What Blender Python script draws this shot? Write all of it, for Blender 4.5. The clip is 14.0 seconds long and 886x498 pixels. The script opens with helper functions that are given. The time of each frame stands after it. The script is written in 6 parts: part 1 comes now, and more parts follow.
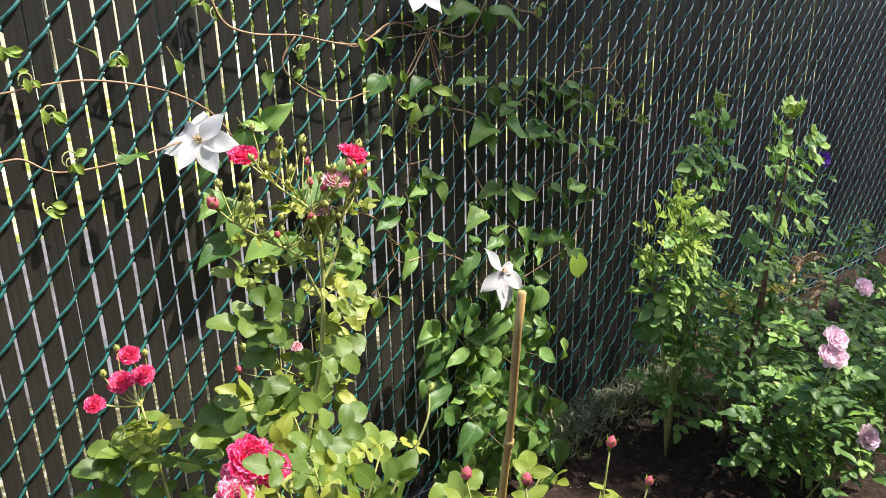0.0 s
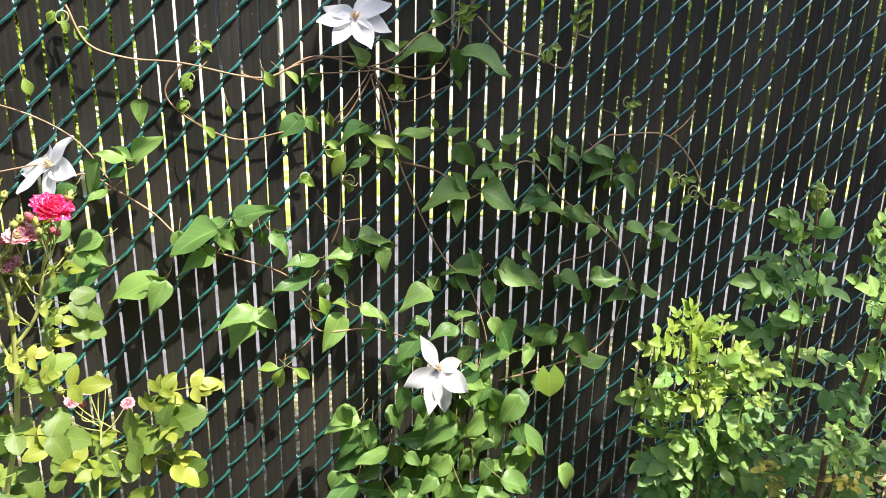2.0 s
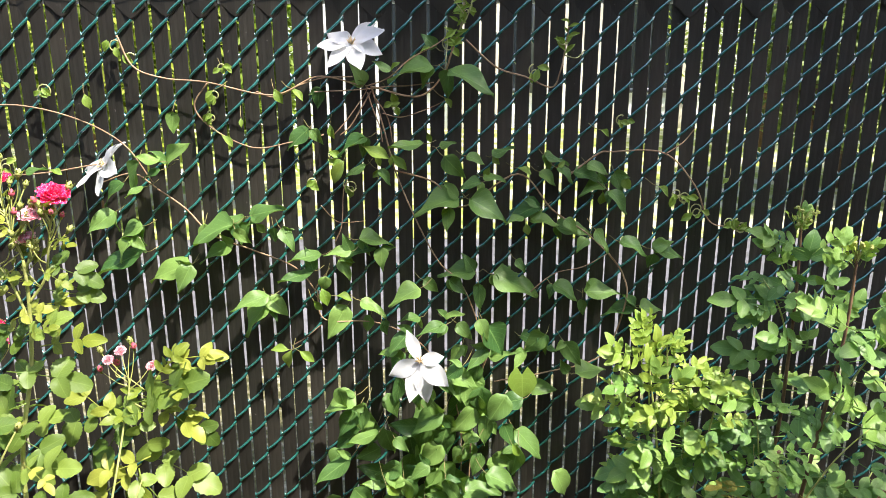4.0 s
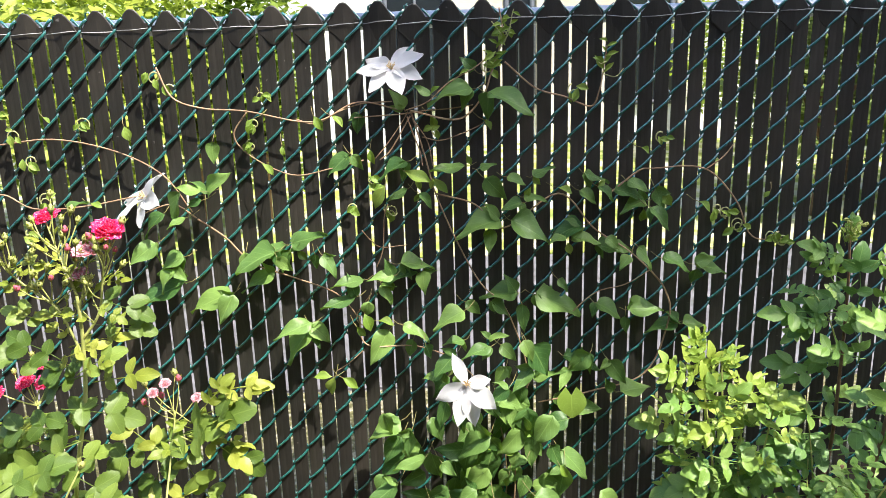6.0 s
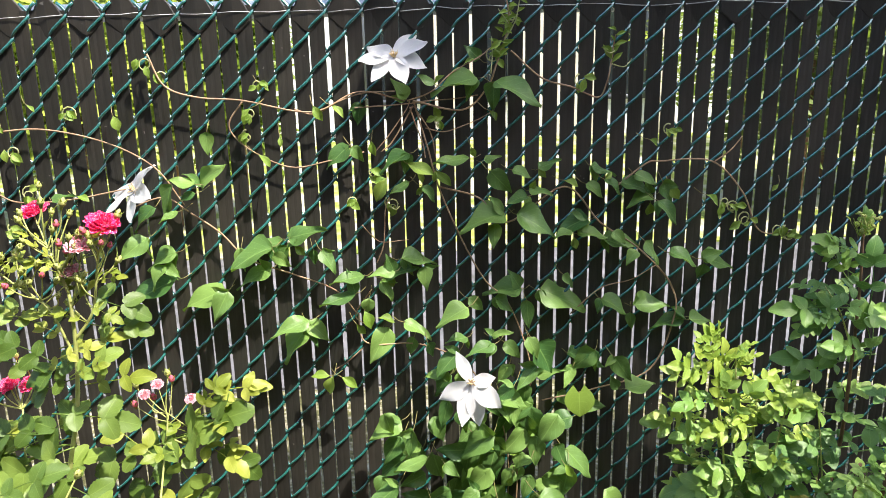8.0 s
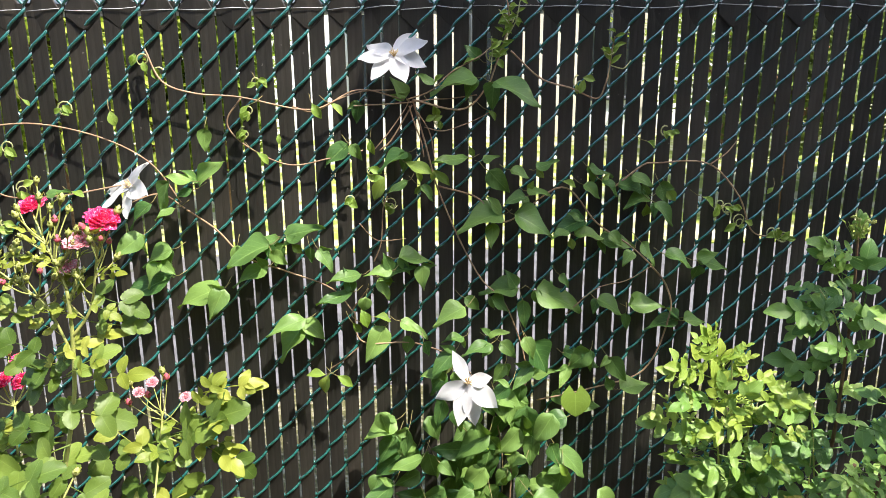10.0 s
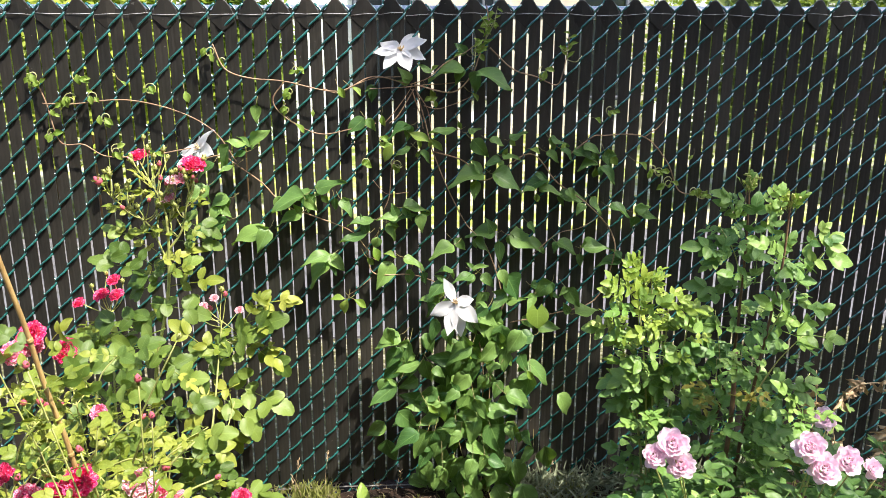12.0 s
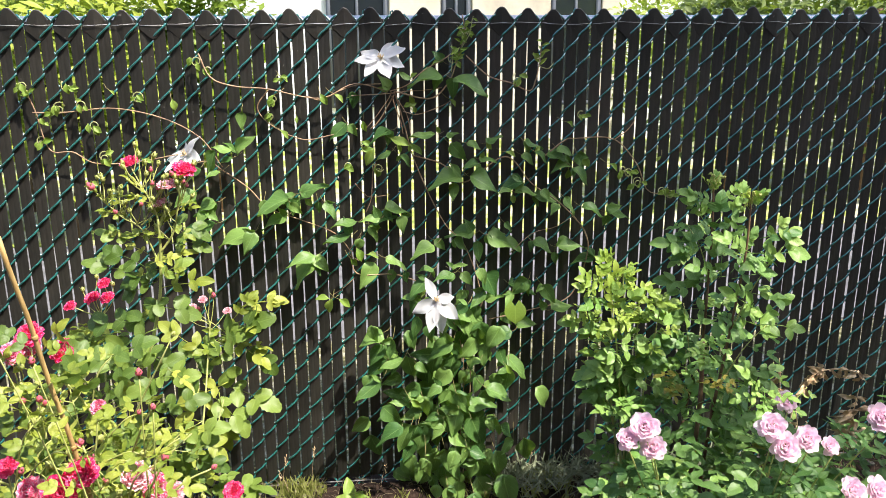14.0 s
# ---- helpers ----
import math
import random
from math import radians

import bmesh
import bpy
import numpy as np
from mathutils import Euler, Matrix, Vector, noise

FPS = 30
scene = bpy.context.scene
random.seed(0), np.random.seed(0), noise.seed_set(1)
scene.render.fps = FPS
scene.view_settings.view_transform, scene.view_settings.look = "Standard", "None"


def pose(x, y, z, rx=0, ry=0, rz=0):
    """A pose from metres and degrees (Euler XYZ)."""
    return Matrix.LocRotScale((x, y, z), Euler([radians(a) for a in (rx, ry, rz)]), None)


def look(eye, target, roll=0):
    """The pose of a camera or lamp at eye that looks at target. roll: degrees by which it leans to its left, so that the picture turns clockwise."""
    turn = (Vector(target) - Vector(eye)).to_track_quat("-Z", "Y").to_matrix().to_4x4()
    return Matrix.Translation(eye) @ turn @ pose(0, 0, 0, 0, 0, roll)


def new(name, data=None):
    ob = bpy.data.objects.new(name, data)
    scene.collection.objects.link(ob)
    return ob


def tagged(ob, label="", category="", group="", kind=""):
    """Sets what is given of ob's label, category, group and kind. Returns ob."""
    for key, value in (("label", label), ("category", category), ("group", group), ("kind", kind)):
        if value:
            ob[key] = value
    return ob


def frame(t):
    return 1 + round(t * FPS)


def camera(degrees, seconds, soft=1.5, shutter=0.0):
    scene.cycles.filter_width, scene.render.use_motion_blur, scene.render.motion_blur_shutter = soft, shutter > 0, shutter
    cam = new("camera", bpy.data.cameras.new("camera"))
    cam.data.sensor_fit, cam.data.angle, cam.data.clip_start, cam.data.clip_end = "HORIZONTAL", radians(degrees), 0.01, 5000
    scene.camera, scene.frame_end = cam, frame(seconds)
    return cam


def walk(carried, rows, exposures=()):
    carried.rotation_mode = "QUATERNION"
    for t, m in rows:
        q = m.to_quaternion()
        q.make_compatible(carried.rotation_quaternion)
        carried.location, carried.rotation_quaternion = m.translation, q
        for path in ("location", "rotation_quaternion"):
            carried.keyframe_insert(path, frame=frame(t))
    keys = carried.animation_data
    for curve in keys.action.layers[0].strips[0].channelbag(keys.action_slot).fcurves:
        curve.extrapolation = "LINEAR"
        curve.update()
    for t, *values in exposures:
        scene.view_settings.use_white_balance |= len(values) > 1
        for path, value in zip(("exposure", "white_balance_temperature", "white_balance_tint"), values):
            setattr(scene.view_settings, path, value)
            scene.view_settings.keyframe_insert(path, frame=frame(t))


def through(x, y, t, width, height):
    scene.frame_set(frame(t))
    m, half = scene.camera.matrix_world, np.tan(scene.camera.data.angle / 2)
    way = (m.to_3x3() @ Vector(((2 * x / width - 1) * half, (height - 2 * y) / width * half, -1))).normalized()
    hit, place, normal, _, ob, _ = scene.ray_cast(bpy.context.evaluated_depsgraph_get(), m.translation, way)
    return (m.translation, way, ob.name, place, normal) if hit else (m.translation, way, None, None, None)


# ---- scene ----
cam = camera(58.7, 14.0, soft=0.35)
# seconds, x, y, z, yaw, pitch, roll
PATH = [
    (0.0, -0.934, -1.527, 1.432, -40.31, -19.33, 1.25),
    (0.5, -0.641, -1.552, 1.436, -35.25, -17.28, 0.72),
    (1.0, -0.375, -1.608, 1.439, -27.29, -17.21, 0.19),
    (1.5, -0.166, -1.566, 1.449, -21.03, -18.06, 0.10),
    (2.0, 0.022, -1.615, 1.442, -14.56, -17.76, -1.07),
    (2.5, 0.234, -1.768, 1.411, -8.00, -17.05, -1.73),
    (3.0, 0.312, -1.833, 1.430, -4.68, -16.89, -1.28),
    (3.2, 0.347, -1.844, 1.447, -3.45, -16.69, -0.87),
    (5.3, 0.476, -1.777, 1.449, 0.55, -16.00, 0.37),
    (5.5, 0.448, -1.797, 1.462, -0.02, -15.87, 0.70),
    (6.0, 0.339, -1.811, 1.462, -1.08, -15.07, 1.68),
    (6.5, 0.274, -1.790, 1.448, -2.77, -15.30, 1.37),
    (7.0, 0.264, -1.774, 1.452, -3.31, -15.36, 1.35),
    (7.5, 0.273, -1.758, 1.451, -2.97, -15.48, 1.32),
    (10.0, 0.238, -1.754, 1.451, -4.11, -15.59, 0.40),
    (10.5, 0.263, -1.848, 1.465, -3.79, -15.52, 0.72),
    (11.0, 0.326, -2.055, 1.444, -3.40, -15.51, 0.80),
    (11.5, 0.303, -2.188, 1.467, -3.38, -15.51, 0.49),
    (12.0, 0.218, -2.297, 1.451, -3.96, -15.48, -0.06),
    (12.5, 0.184, -2.357, 1.447, -4.62, -15.59, -0.36),
    (13.0, 0.191, -2.374, 1.449, -5.14, -15.45, -0.36),
    (13.5, 0.192, -2.377, 1.453, -5.69, -15.28, -0.03),
    (14.0, 0.196, -2.388, 1.458, -5.89, -15.06, 0.26),
]
walk(cam, [(t, pose(x, y, z, 90 + pitch, roll, yaw)) for t, x, y, z, yaw, pitch, roll in PATH],
     exposures=[(0.0, 1.10), (0.5, 1.32), (1.0, 1.38), (3.0, 1.42), (6.5, 1.40), (11.0, 1.30), (14.0, 1.25)])

# ---- light ----
SUN_FROM = Vector((0.85, -0.75, 1.95)).normalized()   # towards the sun
sun = new("sun", bpy.data.lights.new("sun", "SUN"))
sun.data.energy, sun.data.angle, sun.data.color = 3.9, radians(0.6), (1.0, 0.93, 0.83)
sun.matrix_world = look(SUN_FROM * 30, (0, 0, 0))
world = bpy.data.worlds.new("world")
scene.world = world
world.use_nodes = True
wn = world.node_tree
sky = wn.nodes.new("ShaderNodeTexSky")
sky.sky_type, sky.sun_disc = "NISHITA", False
sky.dust_density, sky.ozone_density = 2.0, 1.0
sky.sun_elevation = math.asin(SUN_FROM.z)
sky.sun_rotation = math.atan2(SUN_FROM.x, SUN_FROM.y)
wn.nodes["Background"].inputs[1].default_value = 0.15
wn.links.new(sky.outputs[0], wn.nodes["Background"].inputs[0])


# ---- materials ----
def nodes_of(name, rough=0.6, spec=0.5, metal=0.0):
    m = bpy.data.materials.new(name)
    m.use_nodes = True
    nt = m.node_tree
    b = nt.nodes["Principled BSDF"]
    b.inputs["Roughness"].default_value = rough
    b.inputs["Specular IOR Level"].default_value = spec
    b.inputs["Metallic"].default_value = metal
    return m, nt, b


def ramp(nt, fac, stops):
    r = nt.nodes.new("ShaderNodeValToRGB")
    while len(r.color_ramp.elements) < len(stops):
        r.color_ramp.elements.new(0.5)
    for e, (p, c) in zip(r.color_ramp.elements, stops):
        e.position, e.color = p, (*c, 1)
    nt.links.new(fac, r.inputs[0])
    return r.outputs[0]


def noise_tex(nt, scale, detail=4, coords="Object", stretch=(1, 1, 1), rough=0.55):
    tc, mp = nt.nodes.new("ShaderNodeTexCoord"), nt.nodes.new("ShaderNodeMapping")
    mp.inputs["Scale"].default_value = stretch
    n = nt.nodes.new("ShaderNodeTexNoise")
    n.inputs["Scale"].default_value, n.inputs["Detail"].default_value, n.inputs["Roughness"].default_value = scale, detail, rough
    nt.links.new(tc.outputs[coords], mp.inputs[0])
    nt.links.new(mp.outputs[0], n.inputs["Vector"])
    return n.outputs["Fac"]


def mixed(nt, kind, fac, a, b):
    m = nt.nodes.new("ShaderNodeMix")
    m.data_type, m.blend_type = "RGBA", kind
    for sock, v in ((m.inputs[0], fac), (m.inputs[6], a), (m.inputs[7], b)):
        if hasattr(v, "is_linked"):
            nt.links.new(v, sock)
        elif isinstance(v, (int, float)):
            sock.default_value = v
        else:
            sock.default_value = (*v, 1)
    return m.outputs[2]


def bump(nt, b, height, strength=0.3, distance=0.002):
    n = nt.nodes.new("ShaderNodeBump")
    n.inputs["Strength"].default_value, n.inputs["Distance"].default_value = strength, distance
    nt.links.new(height, n.inputs["Height"])
    nt.links.new(n.outputs[0], b.inputs["Normal"])


def random_of(nt):
    return nt.nodes.new("ShaderNodeObjectInfo").outputs["Random"]


def simple(name, stops, scale=20, rough=0.7, spec=0.4, metal=0.0, bumps=0.3, distance=0.002, stretch=(1, 1, 1), coords="Object"):
    m, nt, b = nodes_of(name, rough, spec, metal)
    n = noise_tex(nt, scale, 6, coords, stretch)
    n2 = noise_tex(nt, scale * 0.13, 3, coords)
    c = ramp(nt, n, stops)
    nt.links.new(mixed(nt, "OVERLAY", 0.5, c, n2), b.inputs["Base Color"])
    bump(nt, b, n, bumps, distance)
    return m


def leaf_material(name, dark, light, veins=0.35, gloss=0.38, through=(0.30, 0.42, 0.04), share=0.32, tip=None):
    """A leaf: colour by leaf, pale midrib and side veins along the blade, light that comes through."""
    m, nt, b = nodes_of(name, gloss, 0.45)
    uv = nt.nodes.new("ShaderNodeTexCoord").outputs["UV"]
    sep = nt.nodes.new("ShaderNodeSeparateXYZ")
    nt.links.new(uv, sep.inputs[0])

    def math_(op, a, c=0.0, d=0.0):
        n = nt.nodes.new("ShaderNodeMath")
        n.operation = op
        for i, v in enumerate((a, c, d)):
            if hasattr(v, "is_linked"):
                nt.links.new(v, n.inputs[i])
            else:
                n.inputs[i].default_value = v
        return n.outputs[0]

    across = math_("ABSOLUTE", math_("SUBTRACT", sep.outputs[1], 0.5))
    rib = math_("LESS_THAN", across, 0.022)
    wave = math_("FRACT", math_("SUBTRACT", math_("MULTIPLY", sep.outputs[0], 6.0), math_("MULTIPLY", across, 5.0)))
    side = math_("LESS_THAN", wave, 0.09)
    lines = math_("MAXIMUM", rib, math_("MULTIPLY", side, 0.45))
    blot = noise_tex(nt, 25, 3, "Object")
    base = ramp(nt, math_("ADD", math_("MULTIPLY", random_of(nt), 0.75), math_("MULTIPLY", blot, 0.25)), [(0.12, dark), (0.9, light)])
    pale = mixed(nt, "MIX", math_("MULTIPLY", lines, veins), base, [min(1, c * 1.7 + 0.03) for c in light])
    nt.links.new(pale, b.inputs["Base Color"])
    bump(nt, b, math_("SUBTRACT", math_("MULTIPLY", noise_tex(nt, 60, 2, "Object"), 0.6), lines), 0.5, 0.0012)
    tr = nt.nodes.new("ShaderNodeBsdfTranslucent")
    nt.links.new(mixed(nt, "MULTIPLY", 0.35, through, pale), tr.inputs[0])
    mx = nt.nodes.new("ShaderNodeMixShader")
    mx.inputs[0].default_value = share
    nt.links.new(b.outputs[0], mx.inputs[1])
    nt.links.new(tr.outputs[0], mx.inputs[2])
    nt.links.new(mx.outputs[0], nt.nodes["Material Output"].inputs[0])
    return m


def petal_material(name, stops, through, share=0.3, scale=60, stretch=(1, 1, 1), rough=0.55):
    """A petal: each one has its own streaks along its length."""
    m, nt, b = nodes_of(name, rough, 0.3)
    tc, mp = nt.nodes.new("ShaderNodeTexCoord"), nt.nodes.new("ShaderNodeMapping")
    mp.inputs["Scale"].default_value = stretch
    n = nt.nodes.new("ShaderNodeTexNoise")
    n.noise_dimensions = "4D"
    n.inputs["Scale"].default_value, n.inputs["Detail"].default_value = scale, 5
    own = nt.nodes.new("ShaderNodeMath")
    own.operation = "MULTIPLY"
    own.inputs[1].default_value = 40.0
    nt.links.new(nt.nodes.new("ShaderNodeNewGeometry").outputs["Random Per Island"], own.inputs[0])
    nt.links.new(own.outputs[0], n.inputs["W"])
    nt.links.new(tc.outputs["UV"], mp.inputs[0])
    nt.links.new(mp.outputs[0], n.inputs["Vector"])
    n = n.outputs["Fac"]
    c = ramp(nt, n, stops)
    nt.links.new(c, b.inputs["Base Color"])
    bump(nt, b, n, 0.25, 0.001)
    tr = nt.nodes.new("ShaderNodeBsdfTranslucent")
    nt.links.new(mixed(nt, "MIX", 0.5, c, through), tr.inputs[0])
    mx = nt.nodes.new("ShaderNodeMixShader")
    mx.inputs[0].default_value = share
    nt.links.new(b.outputs[0], mx.inputs[1])
    nt.links.new(tr.outputs[0], mx.inputs[2])
    nt.links.new(mx.outputs[0], nt.nodes["Material Output"].inputs[0])
    return m


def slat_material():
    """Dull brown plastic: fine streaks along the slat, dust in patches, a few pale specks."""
    m, nt, b = nodes_of("slat_plastic", 0.45, 0.62)
    grain = noise_tex(nt, 30, 4, "Object", (16, 1, 0.5))
    dust = noise_tex(nt, 5, 6, "Object")
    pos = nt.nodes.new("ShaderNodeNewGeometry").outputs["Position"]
    speck = nt.nodes.new("ShaderNodeTexNoise")
    speck.inputs["Scale"].default_value, speck.inputs["Detail"].default_value = 70.0, 2
    nt.links.new(pos, speck.inputs["Vector"])
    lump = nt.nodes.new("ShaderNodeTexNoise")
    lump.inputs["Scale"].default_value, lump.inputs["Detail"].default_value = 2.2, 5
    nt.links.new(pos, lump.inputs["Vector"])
    c = ramp(nt, grain, [(0.3, (0.0165, 0.0160, 0.0130)), (0.72, (0.035, 0.0335, 0.0280))])
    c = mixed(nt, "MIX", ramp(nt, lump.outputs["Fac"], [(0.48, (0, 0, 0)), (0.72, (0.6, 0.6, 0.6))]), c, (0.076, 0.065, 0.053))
    c = mixed(nt, "MIX", ramp(nt, speck.outputs["Fac"], [(0.74, (0, 0, 0)), (0.78, (0.55, 0.55, 0.55))]), c, (0.30, 0.29, 0.26))
    shade = ramp(nt, random_of(nt), [(0.0, (0.72, 0.72, 0.73)), (1.0, (1.18, 1.14, 1.1))])
    nt.links.new(mixed(nt, "MULTIPLY", 1.0, c, shade), b.inputs["Base Color"])
    nt.links.new(ramp(nt, dust, [(0.3, (0.33,) * 3), (0.75, (0.62,) * 3)]), b.inputs["Roughness"])
    bump(nt, b, grain, 0.3, 0.0006)
    return m


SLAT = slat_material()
WIRE = simple("green_vinyl_wire", [(0.3, (0.010, 0.112, 0.092)), (0.8, (0.034, 0.195, 0.172))], 90, 0.26, 1.0, bumps=0.15, distance=0.0005)
WIRE.node_tree.nodes["Principled BSDF"].inputs["Coat Weight"].default_value = 1.0
WIRE.node_tree.nodes["Principled BSDF"].inputs["Coat Roughness"].default_value = 0.18
WIRE.node_tree.nodes["Principled BSDF"].inputs["Coat IOR"].default_value = 1.9
CORD = simple("pale_cord", [(0.3, (0.45, 0.45, 0.44)), (0.8, (0.7, 0.7, 0.68))], 80, 0.5)
RUSTY = simple("weathered_wire", [(0.3, (0.13, 0.125, 0.12)), (0.8, (0.30, 0.29, 0.27))], 80, 0.7)
RAIL = simple("galvanised_steel", [(0.3, (0.42, 0.46, 0.5)), (0.8, (0.6, 0.64, 0.68))], 40, 0.35, 0.5, 0.6)
SOIL = simple("dark_soil", [(0.25, (0.010, 0.006, 0.0045)), (0.58, (0.034, 0.021, 0.015)), (0.80, (0.085, 0.058, 0.042))], 55, 0.95, 0.2, bumps=1.0, distance=0.012)
STONE = simple("grey_stone", [(0.3, (0.05, 0.048, 0.042)), (0.75, (0.15, 0.145, 0.13))], 30, 0.85, 0.3, bumps=0.6, distance=0.004)
CONCRETE = simple("concrete", [(0.28, (0.07, 0.077, 0.05)), (0.42, (0.122, 0.12, 0.124)), (0.75, (0.205, 0.197, 0.212))], 7, 0.85, 0.3)
LAWN = simple("lawn", [(0.30, (0.10, 0.15, 0.03)), (0.46, (0.26, 0.30, 0.06)), (0.56, (0.48, 0.46, 0.30)), (0.72, (0.62, 0.60, 0.50))], 2.6, 0.9, 0.2, bumps=1.0, distance=0.03)
BAMBOO = simple("bamboo_cane", [(0.25, (0.36, 0.22, 0.075)), (0.75, (0.62, 0.43, 0.18))], 30, 0.5, 0.4, stretch=(6, 6, 0.6))
VINE_STEM = simple("vine_stem", [(0.3, (0.28, 0.16, 0.10)), (0.75, (0.54, 0.38, 0.23))], 40, 0.6)
VINE_GREEN = simple("green_tendril", [(0.3, (0.36, 0.38, 0.13)), (0.75, (0.62, 0.60, 0.32))], 40, 0.6)
CANE = simple("rose_cane", [(0.3, (0.32, 0.36, 0.09)), (0.75, (0.55, 0.55, 0.20))], 40, 0.5)
OLD_CANE = simple("woody_cane", [(0.3, (0.10, 0.05, 0.03)), (0.75, (0.24, 0.15, 0.08))], 40, 0.8)
DRY = simple("dry_stalk", [(0.3, (0.50, 0.34, 0.18)), (0.75, (0.76, 0.61, 0.40))], 60, 0.9)
LITTER = simple("old_litter", [(0.3, (0.09, 0.065, 0.04)), (0.75, (0.30, 0.24, 0.15))], 60, 0.9)
CLEMATIS_LEAF = leaf_material("clematis_leaf", (0.058, 0.150, 0.040), (0.265, 0.425, 0.105), 0.30, 0.38, (0.24, 0.41, 0.04))
LEAF_STALK = simple("leaf_stalk", [(0.3, (0.15, 0.16, 0.05)), (0.75, (0.30, 0.23, 0.10))], 40, 0.6)
CLEMATIS_YOUNG = leaf_material("clematis_young_leaf", (0.17, 0.30, 0.035), (0.34, 0.47, 0.09), 0.2, 0.38, (0.4, 0.46, 0.05))
ROSE_LEAF = leaf_material("rose_leaf", (0.080, 0.150, 0.026), (0.245, 0.340, 0.064), 0.22, 0.42)
ROSE_YOUNG = leaf_material("young_rose_leaf", (0.19, 0.26, 0.03), (0.41, 0.44, 0.075), 0.2, 0.4, (0.40, 0.47, 0.04))
SHRUB_LEAF = leaf_material("shrub_leaf", (0.098, 0.220, 0.058), (0.265, 0.430, 0.115), 0.25, 0.4, (0.22, 0.42, 0.05))
SHRUB_YOUNG = leaf_material("shrub_young_leaf", (0.17, 0.33, 0.06), (0.35, 0.50, 0.12), 0.2, 0.4, (0.32, 0.47, 0.06))
SHRUB_YELLOW = leaf_material("shrub_yellow_tip", (0.22, 0.345, 0.045), (0.40, 0.51, 0.09), 0.15, 0.4, (0.41, 0.52, 0.055))
PINK_ROSE_LEAF = leaf_material("pink_rose_leaf", (0.050, 0.125, 0.030), (0.155, 0.27, 0.066), 0.25, 0.42, (0.22, 0.42, 0.05))
COPPER = leaf_material("copper_shoot", (0.24, 0.22, 0.03), (0.42, 0.35, 0.06), 0.2, 0.4)
# copy of the hedge leaf, darkened in colour to dim the right-hand fence gaps
DARK_HEDGE = leaf_material("dark_hedge_leaf", (0.03, 0.06, 0.012), (0.16, 0.21, 0.04), 0.1, 0.5, share=0.3)
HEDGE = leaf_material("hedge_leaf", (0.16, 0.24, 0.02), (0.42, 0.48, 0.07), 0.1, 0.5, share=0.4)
GRASS = leaf_material("grass_blade", (0.12, 0.15, 0.03), (0.44, 0.42, 0.12), 0.1, 0.5)
GREY_GRASS = leaf_material("grey_grass", (0.10, 0.13, 0.07), (0.26, 0.29, 0.18), 0.1, 0.6, (0.2, 0.25, 0.1), 0.2)
WHITE_PETAL = petal_material("white_petal", [(0.3, (0.78, 0.77, 0.80)), (0.7, (0.86, 0.86, 0.86))], (0.86, 0.86, 0.86), 0.42, 5, (1, 9, 1))
STAMEN = simple("stamen", [(0.3, (0.55, 0.40, 0.20)), (0.8, (0.8, 0.66, 0.42))], 200, 0.7)
RED_PETAL = petal_material("striped_red_petal", [(0.38, (0.80, 0.012, 0.14)), (0.47, (0.93, 0.09, 0.30)), (0.545, (0.95, 0.78, 0.84))], (0.95, 0.12, 0.32), 0.28, 3.5, (0.7, 2.6, 1))
RED_DEEP = petal_material("red_petal", [(0.43, (0.82, 0.012, 0.135)), (0.54, (0.93, 0.06, 0.26)), (0.62, (0.95, 0.66, 0.74))], (0.95, 0.08, 0.27), 0.28, 3.5, (0.7, 2.6, 1))
PALE_STRIPED = petal_material("pale_striped_petal", [(0.36, (0.74, 0.02, 0.14)), (0.45, (0.90, 0.30, 0.42)), (0.53, (0.96, 0.86, 0.87))], (0.95, 0.55, 0.62), 0.40, 3.5, (0.7, 2.6, 1))
PINK_PETAL = petal_material("pale_pink_petal", [(0.30, (0.97, 0.70, 0.84)), (0.70, (0.98, 0.85, 0.92))], (1.0, 0.80, 0.89), 0.50, 4)
BUD_PINK = petal_material("bud_petal", [(0.42, (0.72, 0.03, 0.11)), (0.66, (0.85, 0.40, 0.44))], (0.8, 0.3, 0.3), 0.3, 5)
PURPLE_PETAL = petal_material("purple_petal", [(0.3, (0.10, 0.03, 0.35)), (0.7, (0.20, 0.07, 0.50))], (0.2, 0.05, 0.5), 0.3, 5)
CREAM = simple("cream_brick_face", [(0.3, (0.55, 0.49, 0.40)), (0.75, (0.68, 0.62, 0.53))], 6, 0.85)
WHITE_WALL = simple("white_render", [(0.3, (0.76, 0.77, 0.78)), (0.75, (0.82, 0.82, 0.82))], 3, 0.8)
GREY_DOOR = simple("grey_painted_wood", [(0.3, (0.07, 0.08, 0.10)), (0.75, (0.11, 0.12, 0.14))], 4, 0.5)
BROWN_WALL = simple("brown_brick_face", [(0.3, (0.10, 0.07, 0.05)), (0.75, (0.19, 0.14, 0.10))], 14, 0.9)
VERGE = simple("gravelly_verge", [(0.30, (0.05, 0.055, 0.02)), (0.48, (0.14, 0.13, 0.06)), (0.60, (0.30, 0.28, 0.20)), (0.75, (0.46, 0.44, 0.38))], 34, 0.95, 0.2, bumps=1.0, distance=0.02)
GLASS = nodes_of("window_glass", 0.05, 0.8)[0]
GLASS.node_tree.nodes["Principled BSDF"].inputs["Base Color"].default_value = (0.02, 0.025, 0.03, 1)


# ---- building blocks ----
def finish(bm, name, material, smooth=True):
    me = bpy.data.meshes.new(name)
    bm.to_mesh(me)
    bm.free()
    me.materials.append(material)
    if smooth:
        me.polygons.foreach_set("use_smooth", [True] * len(me.polygons))
    return me


